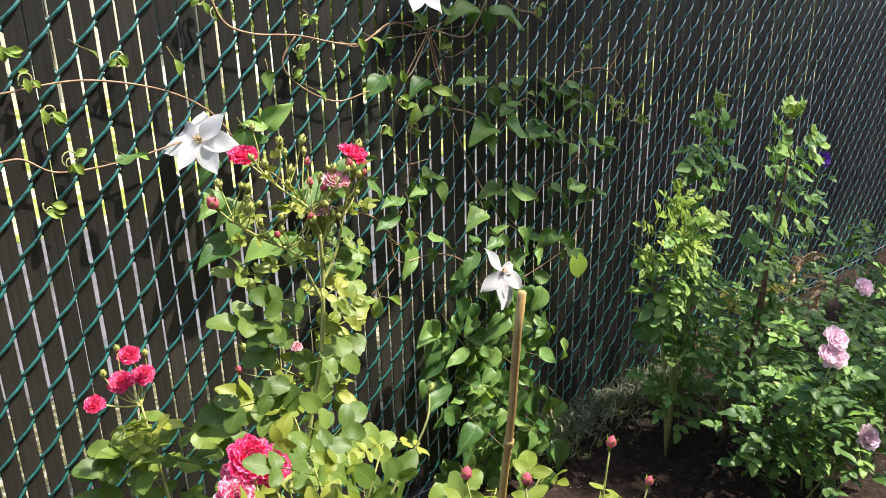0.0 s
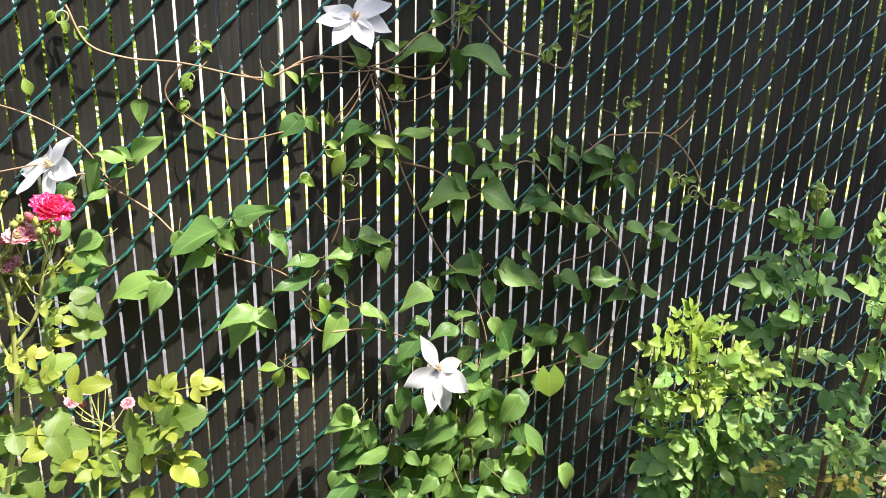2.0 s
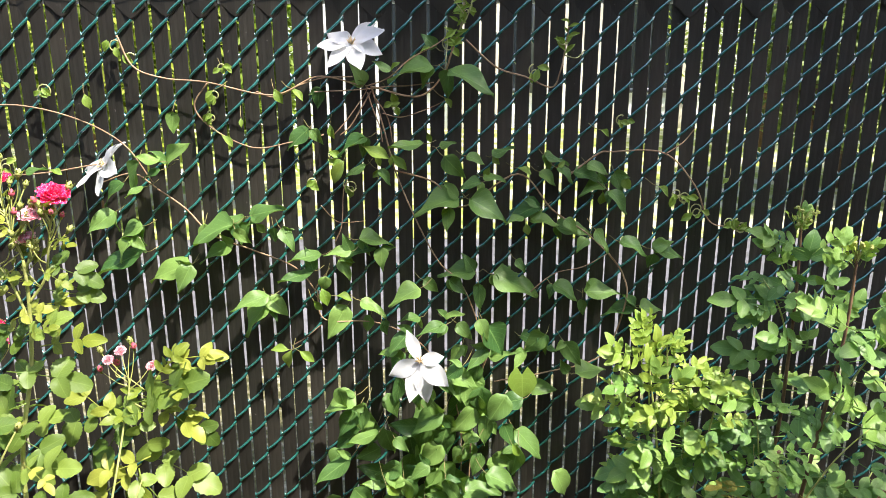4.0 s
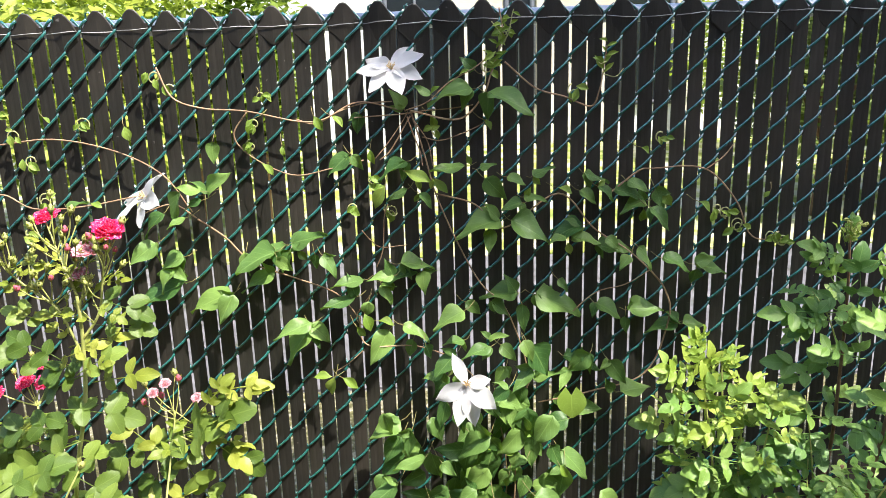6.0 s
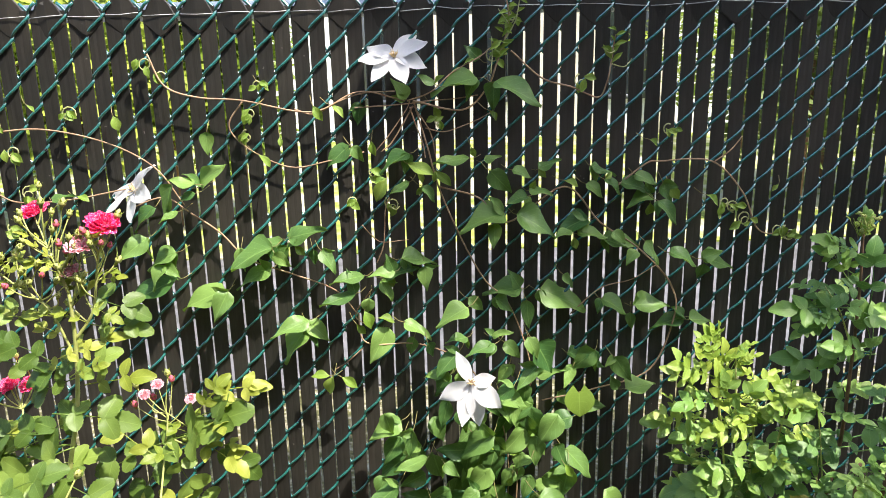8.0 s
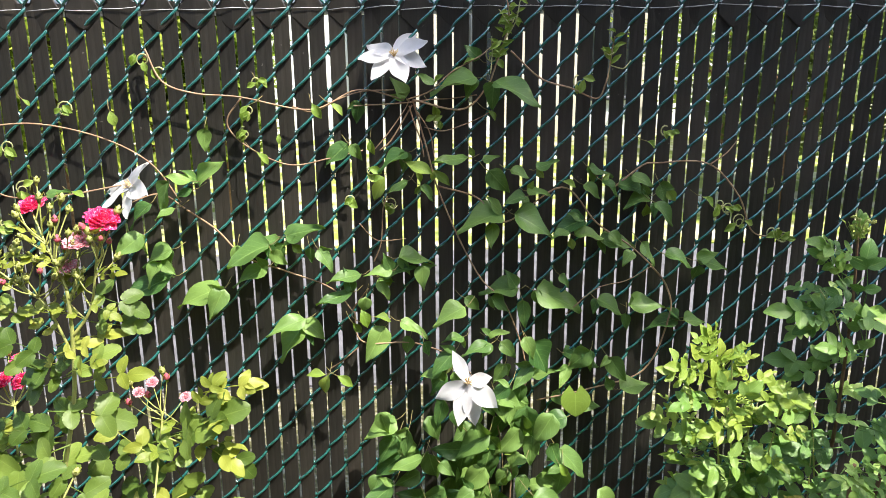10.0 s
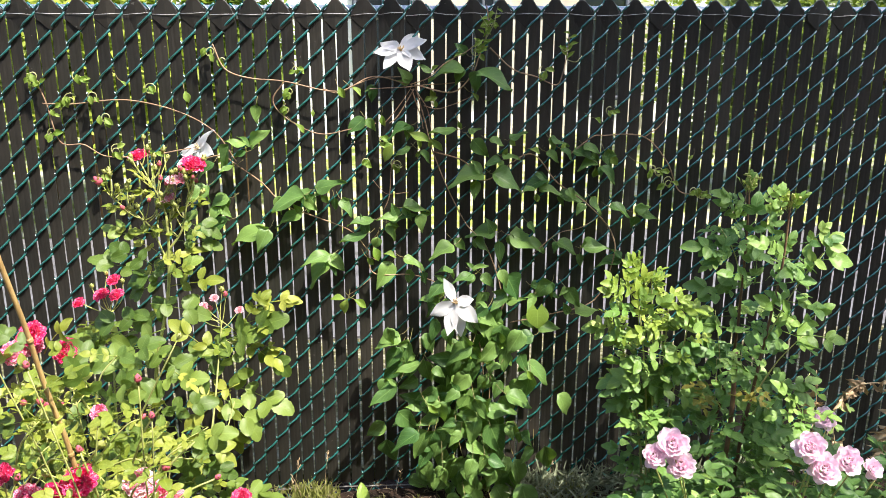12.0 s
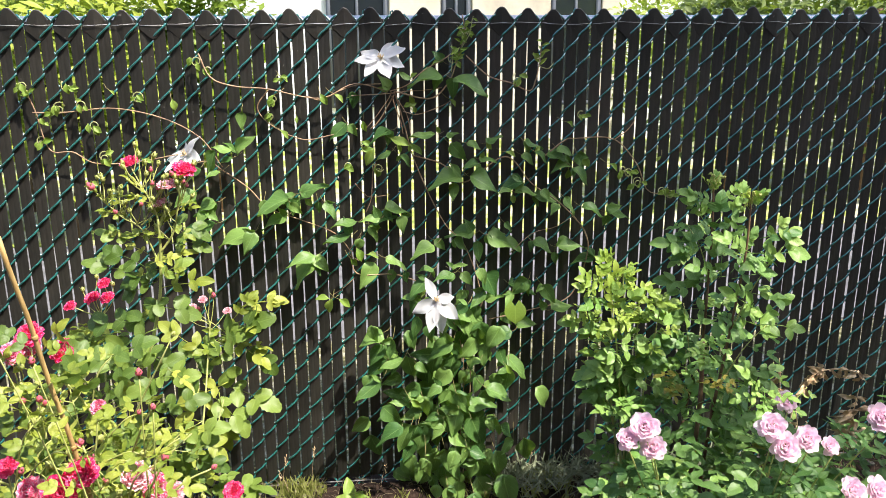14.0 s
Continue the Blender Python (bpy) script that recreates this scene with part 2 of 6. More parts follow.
def part(name, data, material, parent, label="", m=None, smooth=True):
    """Links a bmesh, or a mesh that is shared, as one object under a thing or a part."""
    me = finish(data, name, material, smooth) if isinstance(data, bmesh.types.BMesh) else data
    ob = new(name, me)
    ob.parent = parent
    if m is not None:
        ob.matrix_basis = m
    return tagged(ob, label)


def thing(name, label, category, at=(0, 0, 0), group="", kind=""):
    ob = new(name)
    ob.location = at
    ob.empty_display_size = 0.05
    return tagged(ob, label, category, group, kind)


def solo(name, bm, material, label, category="", group="", kind="", smooth=True, m=None):
    ob = new(name, finish(bm, name, material, smooth))
    if m is not None:
        ob.matrix_basis = m
    return tagged(ob, label, category, group, kind)


def tube(bm, pts, radius, sides=6, taper=1.0, closed=True):
    """A round rod along the points; taper: the end's radius over the start's."""
    pts = [Vector(p) for p in pts]
    rings, n = [], len(pts)
    side = None
    for i, p in enumerate(pts):
        d = (pts[min(i + 1, n - 1)] - pts[max(i - 1, 0)]).normalized()
        if side is None:
            side = d.orthogonal().normalized()
        side = (side - d * side.dot(d)).normalized()
        up = d.cross(side)
        r = radius * (1 + (taper - 1) * i / max(1, n - 1))
        rings.append([bm.verts.new(p + (side * math.cos(a) + up * math.sin(a)) * r) for a in (2 * math.pi * k / sides for k in range(sides))])
    for a, b in zip(rings, rings[1:]):
        for k in range(sides):
            bm.faces.new((a[k], a[(k + 1) % sides], b[(k + 1) % sides], b[k]))
    if closed:
        bm.faces.new(rings[0][::-1])
        bm.faces.new(rings[-1])


def box(bm, lo, hi, bevel=0.0):
    vs = [bm.verts.new((x, y, z)) for x in (lo[0], hi[0]) for y in (lo[1], hi[1]) for z in (lo[2], hi[2])]
    fs = [bm.faces.new([vs[i] for i in f]) for f in ((0, 1, 3, 2), (4, 6, 7, 5), (0, 4, 5, 1), (2, 3, 7, 6), (0, 2, 6, 4), (1, 5, 7, 3))]
    if bevel:
        bmesh.ops.bevel(bm, geom=list({e for f in fs for e in f.edges}), offset=bevel, segments=2, affect="EDGES")


def spline(pts, steps=6):
    """A smooth line through the points."""
    p = [Vector(q) for q in pts]
    p = [2 * p[0] - p[1], *p, 2 * p[-1] - p[-2]]
    out = []
    for a, b, c, d in zip(p, p[1:], p[2:], p[3:]):
        for k in range(steps):
            t = k / steps
            out.append(0.5 * (2 * b + (c - a) * t + (2 * a - 5 * b + 4 * c - d) * t * t + (3 * b - a - 3 * c + d) * t ** 3))
    return out + [p[-2]]


def blade(bm, m, shape, length, width, fold=0.25, droop=0.25, wave=0.0, teeth=0.0, rows=8, seed=0, lobe=0.0):
    """One leaf blade: its base at m's origin, its tip along m's x, its face along m's z. shape gives the half width from 0 to 1 along it."""
    uv = bm.loops.layers.uv.verify()
    rng = random.Random(seed)
    ph = rng.uniform(0, 6.3)
    grid = []
    for i in range(rows + 1):
        u = i / rows
        w = shape(u) * width
        if teeth and 0 < i < rows:
            w *= 1 + (teeth if i % 2 else -teeth)
        row = []
        for k in range(5):
            v = (k - 2) / 2
            x = u * length - 0.04 * length * abs(v) * (1 - u) - lobe * length * (1 - u) * math.sin(math.pi * min(1.0, abs(v) * 0.95))
            y = v * w
            z = fold * abs(y) - droop * length * u * u + wave * length * math.sin(ph + 7 * u + 2.5 * v) * abs(v)
            row.append((bm.verts.new(m @ Vector((x, y, z))), (u, 0.5 + v / 2)))
        grid.append(row)
    for a, b in zip(grid, grid[1:]):
        for k in range(4):
            quad = (a[k], b[k], b[k + 1], a[k + 1])
            f = bm.faces.new([q[0] for q in quad])
            for loop, q in zip(f.loops, quad):
                loop[uv].uv = q[1]


def ovate_shape(u):
    return 0.5 * max(0.0, math.sin(math.pi * min(1.0, u ** 0.60))) ** 0.9 * (1 - 0.30 * u) + 0.004


def oval_shape(u):
    return 0.5 * math.sin(math.pi * (0.03 + 0.95 * u ** 0.85)) ** 0.75


def round_shape(u):
    return 0.5 * math.sin(math.pi * (0.05 + 0.92 * u ** 0.9)) ** 0.6


def lance_shape(u):
    return 0.5 * math.sin(math.pi * (0.02 + 0.97 * u ** 1.15)) ** 1.1


def facing(d, n):
    """The turn that lays x along d and z towards n."""
    x = Vector(d).normalized()
    z = (Vector(n) - x * Vector(n).dot(x)).normalized()
    return Matrix((x, z.cross(x), z)).transposed().to_4x4()


def leaf_meshes(name, material, shape, width, count=5, **kw):
    out = []
    for k in range(count):
        bm = bmesh.new()
        blade(bm, Matrix(), shape, 1.0, width * (0.9 + 0.06 * k), fold=kw.get("fold", 0.25) + 0.05 * k, droop=0.05 + kw.get("droop", 0.09) * k, wave=kw.get("wave", 0.05), teeth=kw.get("teeth", 0), rows=kw.get("rows", 9), seed=k)
        out.append(finish(bm, name, material))
    return out


def compound_meshes(name, material, leaflets, count=5, shape=oval_shape, width=0.62, teeth=0.035, blade_size=1.0):
    """Feathered rose leaves of one metre, to be scaled: a stalk and pairs of leaflets with one at the end."""
    out = []
    for k in range(count):
        rng = random.Random(100 + k)
        bm = bmesh.new()
        pairs = leaflets // 2
        line = [Vector((u, 0.05 * math.sin(3 * u + k), -0.16 * u * u - 0.05 * k * u * u)) for u in (0, 0.2, 0.4, 0.6, 0.8)]
        tube(bm, line, 0.013, 4, 0.6)
        for j in range(pairs):
            u = 0.30 + 0.42 * j / max(1, pairs - 1) if pairs > 1 else 0.45
            for s in (-1, 1):
                a = radians(s * rng.uniform(42, 80))
                at = Vector((u, 0, -0.16 * u * u))
                up = Vector((rng.uniform(-0.45, 0.45), -s * rng.uniform(-0.35, 0.55), 1))
                m = Matrix.Translation(at) @ facing((math.cos(a), math.sin(a), rng.uniform(-0.15, 0.2)), up)
                size = (0.36 if j else 0.31) * blade_size * rng.uniform(0.8, 1.15)
                blade(bm, m, shape, size, size * width, 0.18, rng.uniform(0.0, 0.22), 0.04, teeth, 14, k * 10 + j)
        m = Matrix.Translation(line[-1]) @ facing((1, rng.uniform(-0.2, 0.2), -0.2), (0, rng.uniform(-0.2, 0.2), 1))
        blade(bm, m, shape, 0.42 * blade_size, 0.42 * blade_size * width, 0.18, 0.2, 0.04, teeth, 10, k)
        me = finish(bm, name, material)
        out.append(me)
    return out


def bloom_mesh(name, material, rings, seed=0, cup=0.6):
    """A full rose of one metre across: rings of (count, radius, lean, size), from the heart outwards."""
    rng = random.Random(seed)
    bm = bmesh.new()
    for count, rad, lean, size in rings:
        for k in range(count):
            a = 2 * math.pi * (k + rng.uniform(-0.25, 0.25)) / count + rad * 9
            out = Vector((math.cos(a), math.sin(a), 0))
            tilt = radians(lean + rng.uniform(-12, 12))
            d = out * math.sin(tilt) + Vector((0, 0, math.cos(tilt)))
            n = Vector((0, 0, math.sin(tilt))) - out * math.cos(tilt)
            m = Matrix.Translation(out * rad * 0.35 + Vector((0, 0, -0.12 - 0.10 * rad))) @ facing(d, n)
            blade(bm, m, round_shape, size * rng.uniform(0.9, 1.1), size * rng.uniform(0.95, 1.2), cup * 0.5, rng.uniform(-0.35, 0.05), 0.13, 0, 6, rng.randrange(999))
    return finish(bm, name, material)


# ---- ground and what lies behind the fence ----
PITCH, HALF = 0.03852, 0.03852      # from gap to gap between slats
MESH = 0.0903                       # height of one wire diamond
KNOT = 1.455                        # height of the knots below the caps
PEAK = 1.537


def ground():
    xs = [-80, -30, -12, -6, -3.5] + [-2.5 + 0.08 * k for k in range(94)] + [6, 9, 15, 35, 80]
    ys = [-60, -25, -10, -5, -3.6] + [-2.8 + 0.06 * k for k in range(58)] + [1.2, 2, 4, 8, 20, 60, 120]
    bm = bmesh.new()
    rows = []
    for y in ys:
        row = []
        for x in xs:
            z = -0.015
            if -2.6 < x < 5.2 and -3 < y < 0.6:
                z += 0.030 * (noise.noise((x * 2.2, y * 2.2, 0)) + 0.6 * noise.noise((x * 7, y * 7, 3)))
                z += 0.03 * max(0, 1 + y / 0.22) if y < 0 else -0.02
            row.append(bm.verts.new((x, y, z)))
        rows.append(row)
    for a, b in zip(rows, rows[1:]):
        for k in range(len(xs) - 1):
            bm.faces.new((a[k], a[k + 1], b[k + 1], b[k]))
    solo("ground", bm, SOIL, "dark crumbly garden soil of the flower bed", "soil", kind="structure")
    bm = bmesh.new()
    box(bm, (-30, 1.30, -0.2), (40, 3.35, 0.016), 0.01)
    solo("pavement", bm, CONCRETE, "pale grey concrete path behind the fence", "path", kind="structure", smooth=False)
    bm = bmesh.new()
    box(bm, (-30, 0.10, -0.2), (40, 1.30, 0.012), 0.01)
    solo("verge", bm, VERGE, "speckled gravel and grass strip between fence and path", "verge", kind="structure", smooth=False)
    bm = bmesh.new()
    box(bm, (-40, 3.35, -0.2), (50, 30, 0.02), 0.01)
    solo("lawn", bm, LAWN, "sunlit yellow-green lawn beyond the path", "lawn", kind="structure", smooth=False)


ground()


def house():
    y = 9.0
    h = thing("house", "pale house with a white wall, cream brick piers and dark windows", "house", (0, y, 0))
    bm = bmesh.new()
    box(bm, (-3.2, 0, 0), (5.2, 0.3, 3.4))
    part("wall", bm, WHITE_WALL, h, smooth=False)
    bm = bmesh.new()
    for x0, x1 in ((0.62, 1.33), (1.77, 2.88), (3.62, 3.9)):
        box(bm, (x0, -0.08, 0), (x1, 0.0, 3.1), 0.01)
    part("brick_pier", bm, CREAM, h, "cream brick pier", smooth=False)
    for x0, x1 in ((-0.24, 0.6), (1.35, 1.75), (2.9, 3.6)):
        w = part("window", window_mesh(x1 - x0), GREY_DOOR, h, "dark grey framed window", Matrix.Translation((x0, -0.06, 0.5)))
        bm = bmesh.new()
        box(bm, (0.06, 0.02, 0.06), (x1 - x0 - 0.06, 0.03, 2.14))
        part("pane", bm, GLASS, w, smooth=False)
    bm = bmesh.new()
    for a, b in (((-3.6, -0.5, 3.4), (5.6, 4.2, 5.4)),):
        v = [bm.verts.new(p) for p in ((a[0], a[1], a[2]), (b[0], a[1], a[2]), (b[0], b[1], b[2]), (a[0], b[1], b[2]), (a[0], b[1], a[2] - 0.2), (b[0], b[1], a[2] - 0.2))]
        for f in ((0, 1, 2, 3), (3, 2, 5, 4), (0, 4, 5, 1), (0, 3, 4), (1, 5, 2)):
            bm.faces.new([v[i] for i in f])
    part("roof", bm, GREY_DOOR, h, "dark shingle roof", smooth=False)


def window_mesh(w):
    bm = bmesh.new()
    box(bm, (0, 0, 0), (0.06, 0.06, 2.2))
    box(bm, (w - 0.06, 0, 0), (w, 0.06, 2.2))
    box(bm, (0.06, 0, 0), (w - 0.06, 0.06, 0.06))
    box(bm, (0.06, 0, 2.14), (w - 0.06, 0.06, 2.2))
    box(bm, (w / 2 - 0.02, 0.004, 0.06), (w / 2 + 0.02, 0.05, 2.14))
    return bm


house()


def hedge_bush(x, y, wide, high, seed):
    """A rounded garden shrub: short trunk, a few limbs and many small leaves."""
    rng = random.Random(seed)
    t = thing("garden_shrub", "yellow-green leafy shrub beyond the path", "shrub", (x, y, 0), "shrubs beyond the path")
    bm = bmesh.new()
    tube(bm, [(0, 0, 0), (0.03, 0, high * 0.4), (0, 0.02, high * 0.7)], 0.05, 7, 0.5)
    for k in range(6):
        a = k * 1.05 + rng.random()
        tube(bm, [(0, 0, high * 0.25), (math.cos(a) * wide * 0.4, math.sin(a) * wide * 0.4, high * 0.6)], 0.025, 5, 0.4)
    part("trunk", bm, OLD_CANE, t)
    bm = bmesh.new()
    for k in range(2600):
        a, b, r = rng.uniform(0, 6.283), rng.uniform(-0.85, 1), rng.random() ** 0.35
        lump = 0.75 + 0.35 * noise.noise((math.cos(a) * 2 + seed, math.sin(a) * 2, b * 2))
        c = math.sqrt(max(0, 1 - b * b))
        p = Vector((math.cos(a) * c * wide * r * lump, math.sin(a) * c * wide * r * lump, high * 0.52 + b * high * 0.5 * r * lump))
        d = Vector((rng.uniform(-1, 1), rng.uniform(-1, 1), rng.uniform(-0.6, 0.5)))
        blade(bm, Matrix.Translation(p) @ facing(d, (rng.uniform(-1, 1), rng.uniform(-1, 0.2), 1)), oval_shape, rng.uniform(0.08, 0.14), 0.05, 0.2, 0.2, 0, 0, 2, k)
    # nearer shrubs on the right take the darkened leaf colour
    tagged(part("crown", bm, DARK_HEDGE if x > 3 and y < 5.5 else HEDGE, t), kind="stuff")


for hx, hy, hw, hh, hs in ((-5.2, 7.6, 1.5, 2.4, 1), (-3.2, 7.2, 1.3, 2.25, 2), (4.2, 7.3, 1.5, 2.5, 4), (6.6, 7.4, 1.7, 2.6, 5), (9.2, 7.0, 1.8, 2.7, 6), (12.5, 7.0, 2.0, 2.8, 7), (-1.9, 3.6, 0.75, 2.3, 11), (-1.5, 4.3, 0.8, 2.25, 17), (-2.6, 4.6, 1.0, 2.4, 18), (-1.0, 4.4, 0.6, 2.3, 19), (-3.6, 3.4, 0.8, 2.4, 12), (3.35, 4.2, 0.85, 2.3, 13), (4.7, 4.3, 1.0, 2.4, 14), (6.2, 4.2, 1.1, 2.5, 15), (7.9, 4.3, 1.2, 2.5, 16), (9.8, 4.3, 1.3, 2.5, 20), (5.4, 5.0, 1.1, 2.4, 21), (7.2, 5.0, 1.2, 2.4, 22), (11.8, 4.4, 1.4, 2.5, 23), (4.0, 5.0, 0.9, 2.2, 24)):
    hedge_bush(hx, hy, hw, hh, hs)


def sky_block_wall():
    """A plain wall added out of view on the camera's side, closing the garden and cutting low sky light on the fence.
    """
    bm = bmesh.new()
    box(bm, (-9, -4.6, -0.05), (9, -4.3, 4.4), 0.01)
    solo("unseen_wall", bm, BROWN_WALL, "unseen plain brown brick wall facing the flower bed, added to block low sky light", "wall", kind="structure", smooth=False)


sky_block_wall()


def shade_tree():
    """A tall tree added out of view: its crown keeps the sun off most of the fence and lets a few flecks through."""
    rng = random.Random(51)
    base = Vector((5.2, -3.0, 0))
    t = thing("unseen_shade_tree", "unseen tall leafy tree, added to shade the bed and the fence", "tree", base)
    bm = bmesh.new()
    trunk = spline([(0, 0, -0.1), (0.05, 0.02, 1.8), (-0.15, 0.1, 3.8), (-0.65, 0.35, 6.4)], 6)
    tube(bm, trunk, 0.13, 10, 0.35)
    clumps = []
    for x, y, z, r in CROWN:
        p = Vector((x, y, z)) - base
        foot = trunk[-7] if z < 6.1 else trunk[-4]
        tube(bm, spline([foot, foot * 0.5 + p * 0.5 + Vector((0, 0, 0.12)), p], 4), 0.035, 6, 0.35)
        clumps.append((p, r))
    part("trunk", bm, OLD_CANE, t)
    bm = bmesh.new()
    for p, r in clumps:
        for k in range(int(560 * r * r / 0.25)):
            v = Vector((rng.gauss(0, 1), rng.gauss(0, 1), rng.gauss(0, 1))).normalized() * rng.random() ** 0.45
            q = p + Vector((v.x * r, v.y * r, v.z * r * 0.75))
            d = Vector((rng.uniform(-1, 1), rng.uniform(-1, 1), rng.uniform(-0.6, 0.4)))
            blade(bm, Matrix.Translation(q) @ facing(d, (rng.uniform(-0.7, 0.7), rng.uniform(-0.9, 0.5), 1)), oval_shape, rng.uniform(0.07, 0.12), 0.065, 0.2, 0.2, 0, 0, 2, k)
    tagged(part("crown", bm, HEDGE, t), kind="stuff")


# leafy clumps of the added crown, set where their shadow meets the fence: centre and radius
CROWN = (
    (2.04, -1.53, 5.82, 0.12), (2.35, -1.66, 6.03, 0.17), (2.54, -1.77, 5.91, 0.24), (2.91, -1.84, 6.07, 0.27), (3.27, -1.90, 6.09, 0.21),
    (3.5, -1.83, 5.7, 0.32), (3.92, -1.77, 5.66, 0.36), (4.67, -1.95, 6.24, 0.4), (5.04, -1.73, 5.83, 0.46), (5.63, -1.66, 5.81, 0.52),
    (6.57, -1.78, 6.35, 0.6), (2.66, -1.5, 5.98, 0.24), (3.22, -1.68, 6.24, 0.28), (3.61, -1.62, 5.98, 0.32), (4.16, -1.67, 6.1, 0.36),
    (4.71, -1.46, 5.76, 0.4), (5.66, -1.53, 6.09, 0.45), (4.63, -2.76, 6.26, 0.2), (5.12, -2.72, 6.02, 0.3), (3.69, -2.78, 6.17, 0.16),
    (4.07, -2.86, 6.12, 0.22), (3.23, -2.49, 5.69, 0.09),
)
shade_tree()


# ---- fence ----
def wire_mesh(shift):
    """One wire of the weave: up to the right in front of its slat and back behind it."""
    bm = bmesh.new()
    pts, z, steps = [], KNOT + shift - 18 * MESH, 12
    k = 0
    while True:
        u = k / steps
        zz = z + MESH * u
        if zz > PEAK - 0.012:
            break
        if zz > -0.035:
            c = math.cos(2 * math.pi * u)
            tri = 2 * abs(2 * (u % 1) - 1) - 1
            x = PITCH / 2 - (PITCH / 2 + 0.0016) * (0.50 * c + 0.50 * tri)
            y = -0.0066 * math.sin(2 * math.pi * u)
            pts.append((x, y, zz))
        k += 1
    tube(bm, pts, 0.0035, 8)
    return finish(bm, "wire", WIRE)


def slat_mesh(top, bow):
    """A hollow plastic strip with rounded edges and a faint rib."""
    bm = bmesh.new()
    w, t = 0.0170, 0.0019
    prof = [(-w, 0), (-w * 0.93, -t), (-w * 0.35, -t * 1.15), (0, -t * 0.9), (w * 0.35, -t * 1.15), (w * 0.93, -t), (w, 0), (w * 0.93, t), (-w * 0.93, t)]
    rings = []
    for k in range(9):
        z = 0.028 + (top - 0.028) * k / 8
        s = bow * math.sin(math.pi * k / 8)
        rings.append([bm.verts.new((x + s, y, z)) for x, y in prof])
    n = len(prof)
    for a, b in zip(rings, rings[1:]):
        for k in range(n):
            bm.faces.new((a[k], a[(k + 1) % n], b[(k + 1) % n], b[k]))
    bm.faces.new(rings[0][::-1])
    bm.faces.new(rings[-1])
    return finish(bm, "slat", SLAT, False)


def cap_mesh(lift):
    """The folded end over two slats: a round-shouldered peak above, a shallow point below."""
    bm = bmesh.new()
    w = 0.0345
    line = [(0, 0.003), (0.007, 0.0015), (0.014, -0.005), (0.022, -0.016), (0.029, -0.029), (w, -0.040), (w, -0.056), (0.024, -0.064), (0.010, -0.078), (0, -0.083)]
    line = line + [(-x, z) for x, z in line[-2:0:-1]]
    loops = []
    for y, g in ((-0.0052, 0.94), (-0.0040, 1.0), (-0.0022, 1.0)):
        loops.append([bm.verts.new((x * g, y + 0.0025 * abs(x) / w + lift * z, PEAK - 0.04 + (z + 0.04) * g)) for x, z in line])
    n = len(line)
    for a, b in zip(loops, loops[1:]):
        for k in range(n):
            bm.faces.new((a[k], b[k], b[(k + 1) % n], a[(k + 1) % n]))
    mid = bm.verts.new((0, -0.0062, PEAK - 0.042))
    for k in range(n):
        bm.faces.new((mid, loops[0][k], loops[0][(k + 1) % n]))
    back = bm.verts.new((0, -0.002, PEAK - 0.042))
    for k in range(n):
        bm.faces.new((back, loops[2][(k + 1) % n], loops[2][k]))
    return finish(bm, "cap", SLAT, False)


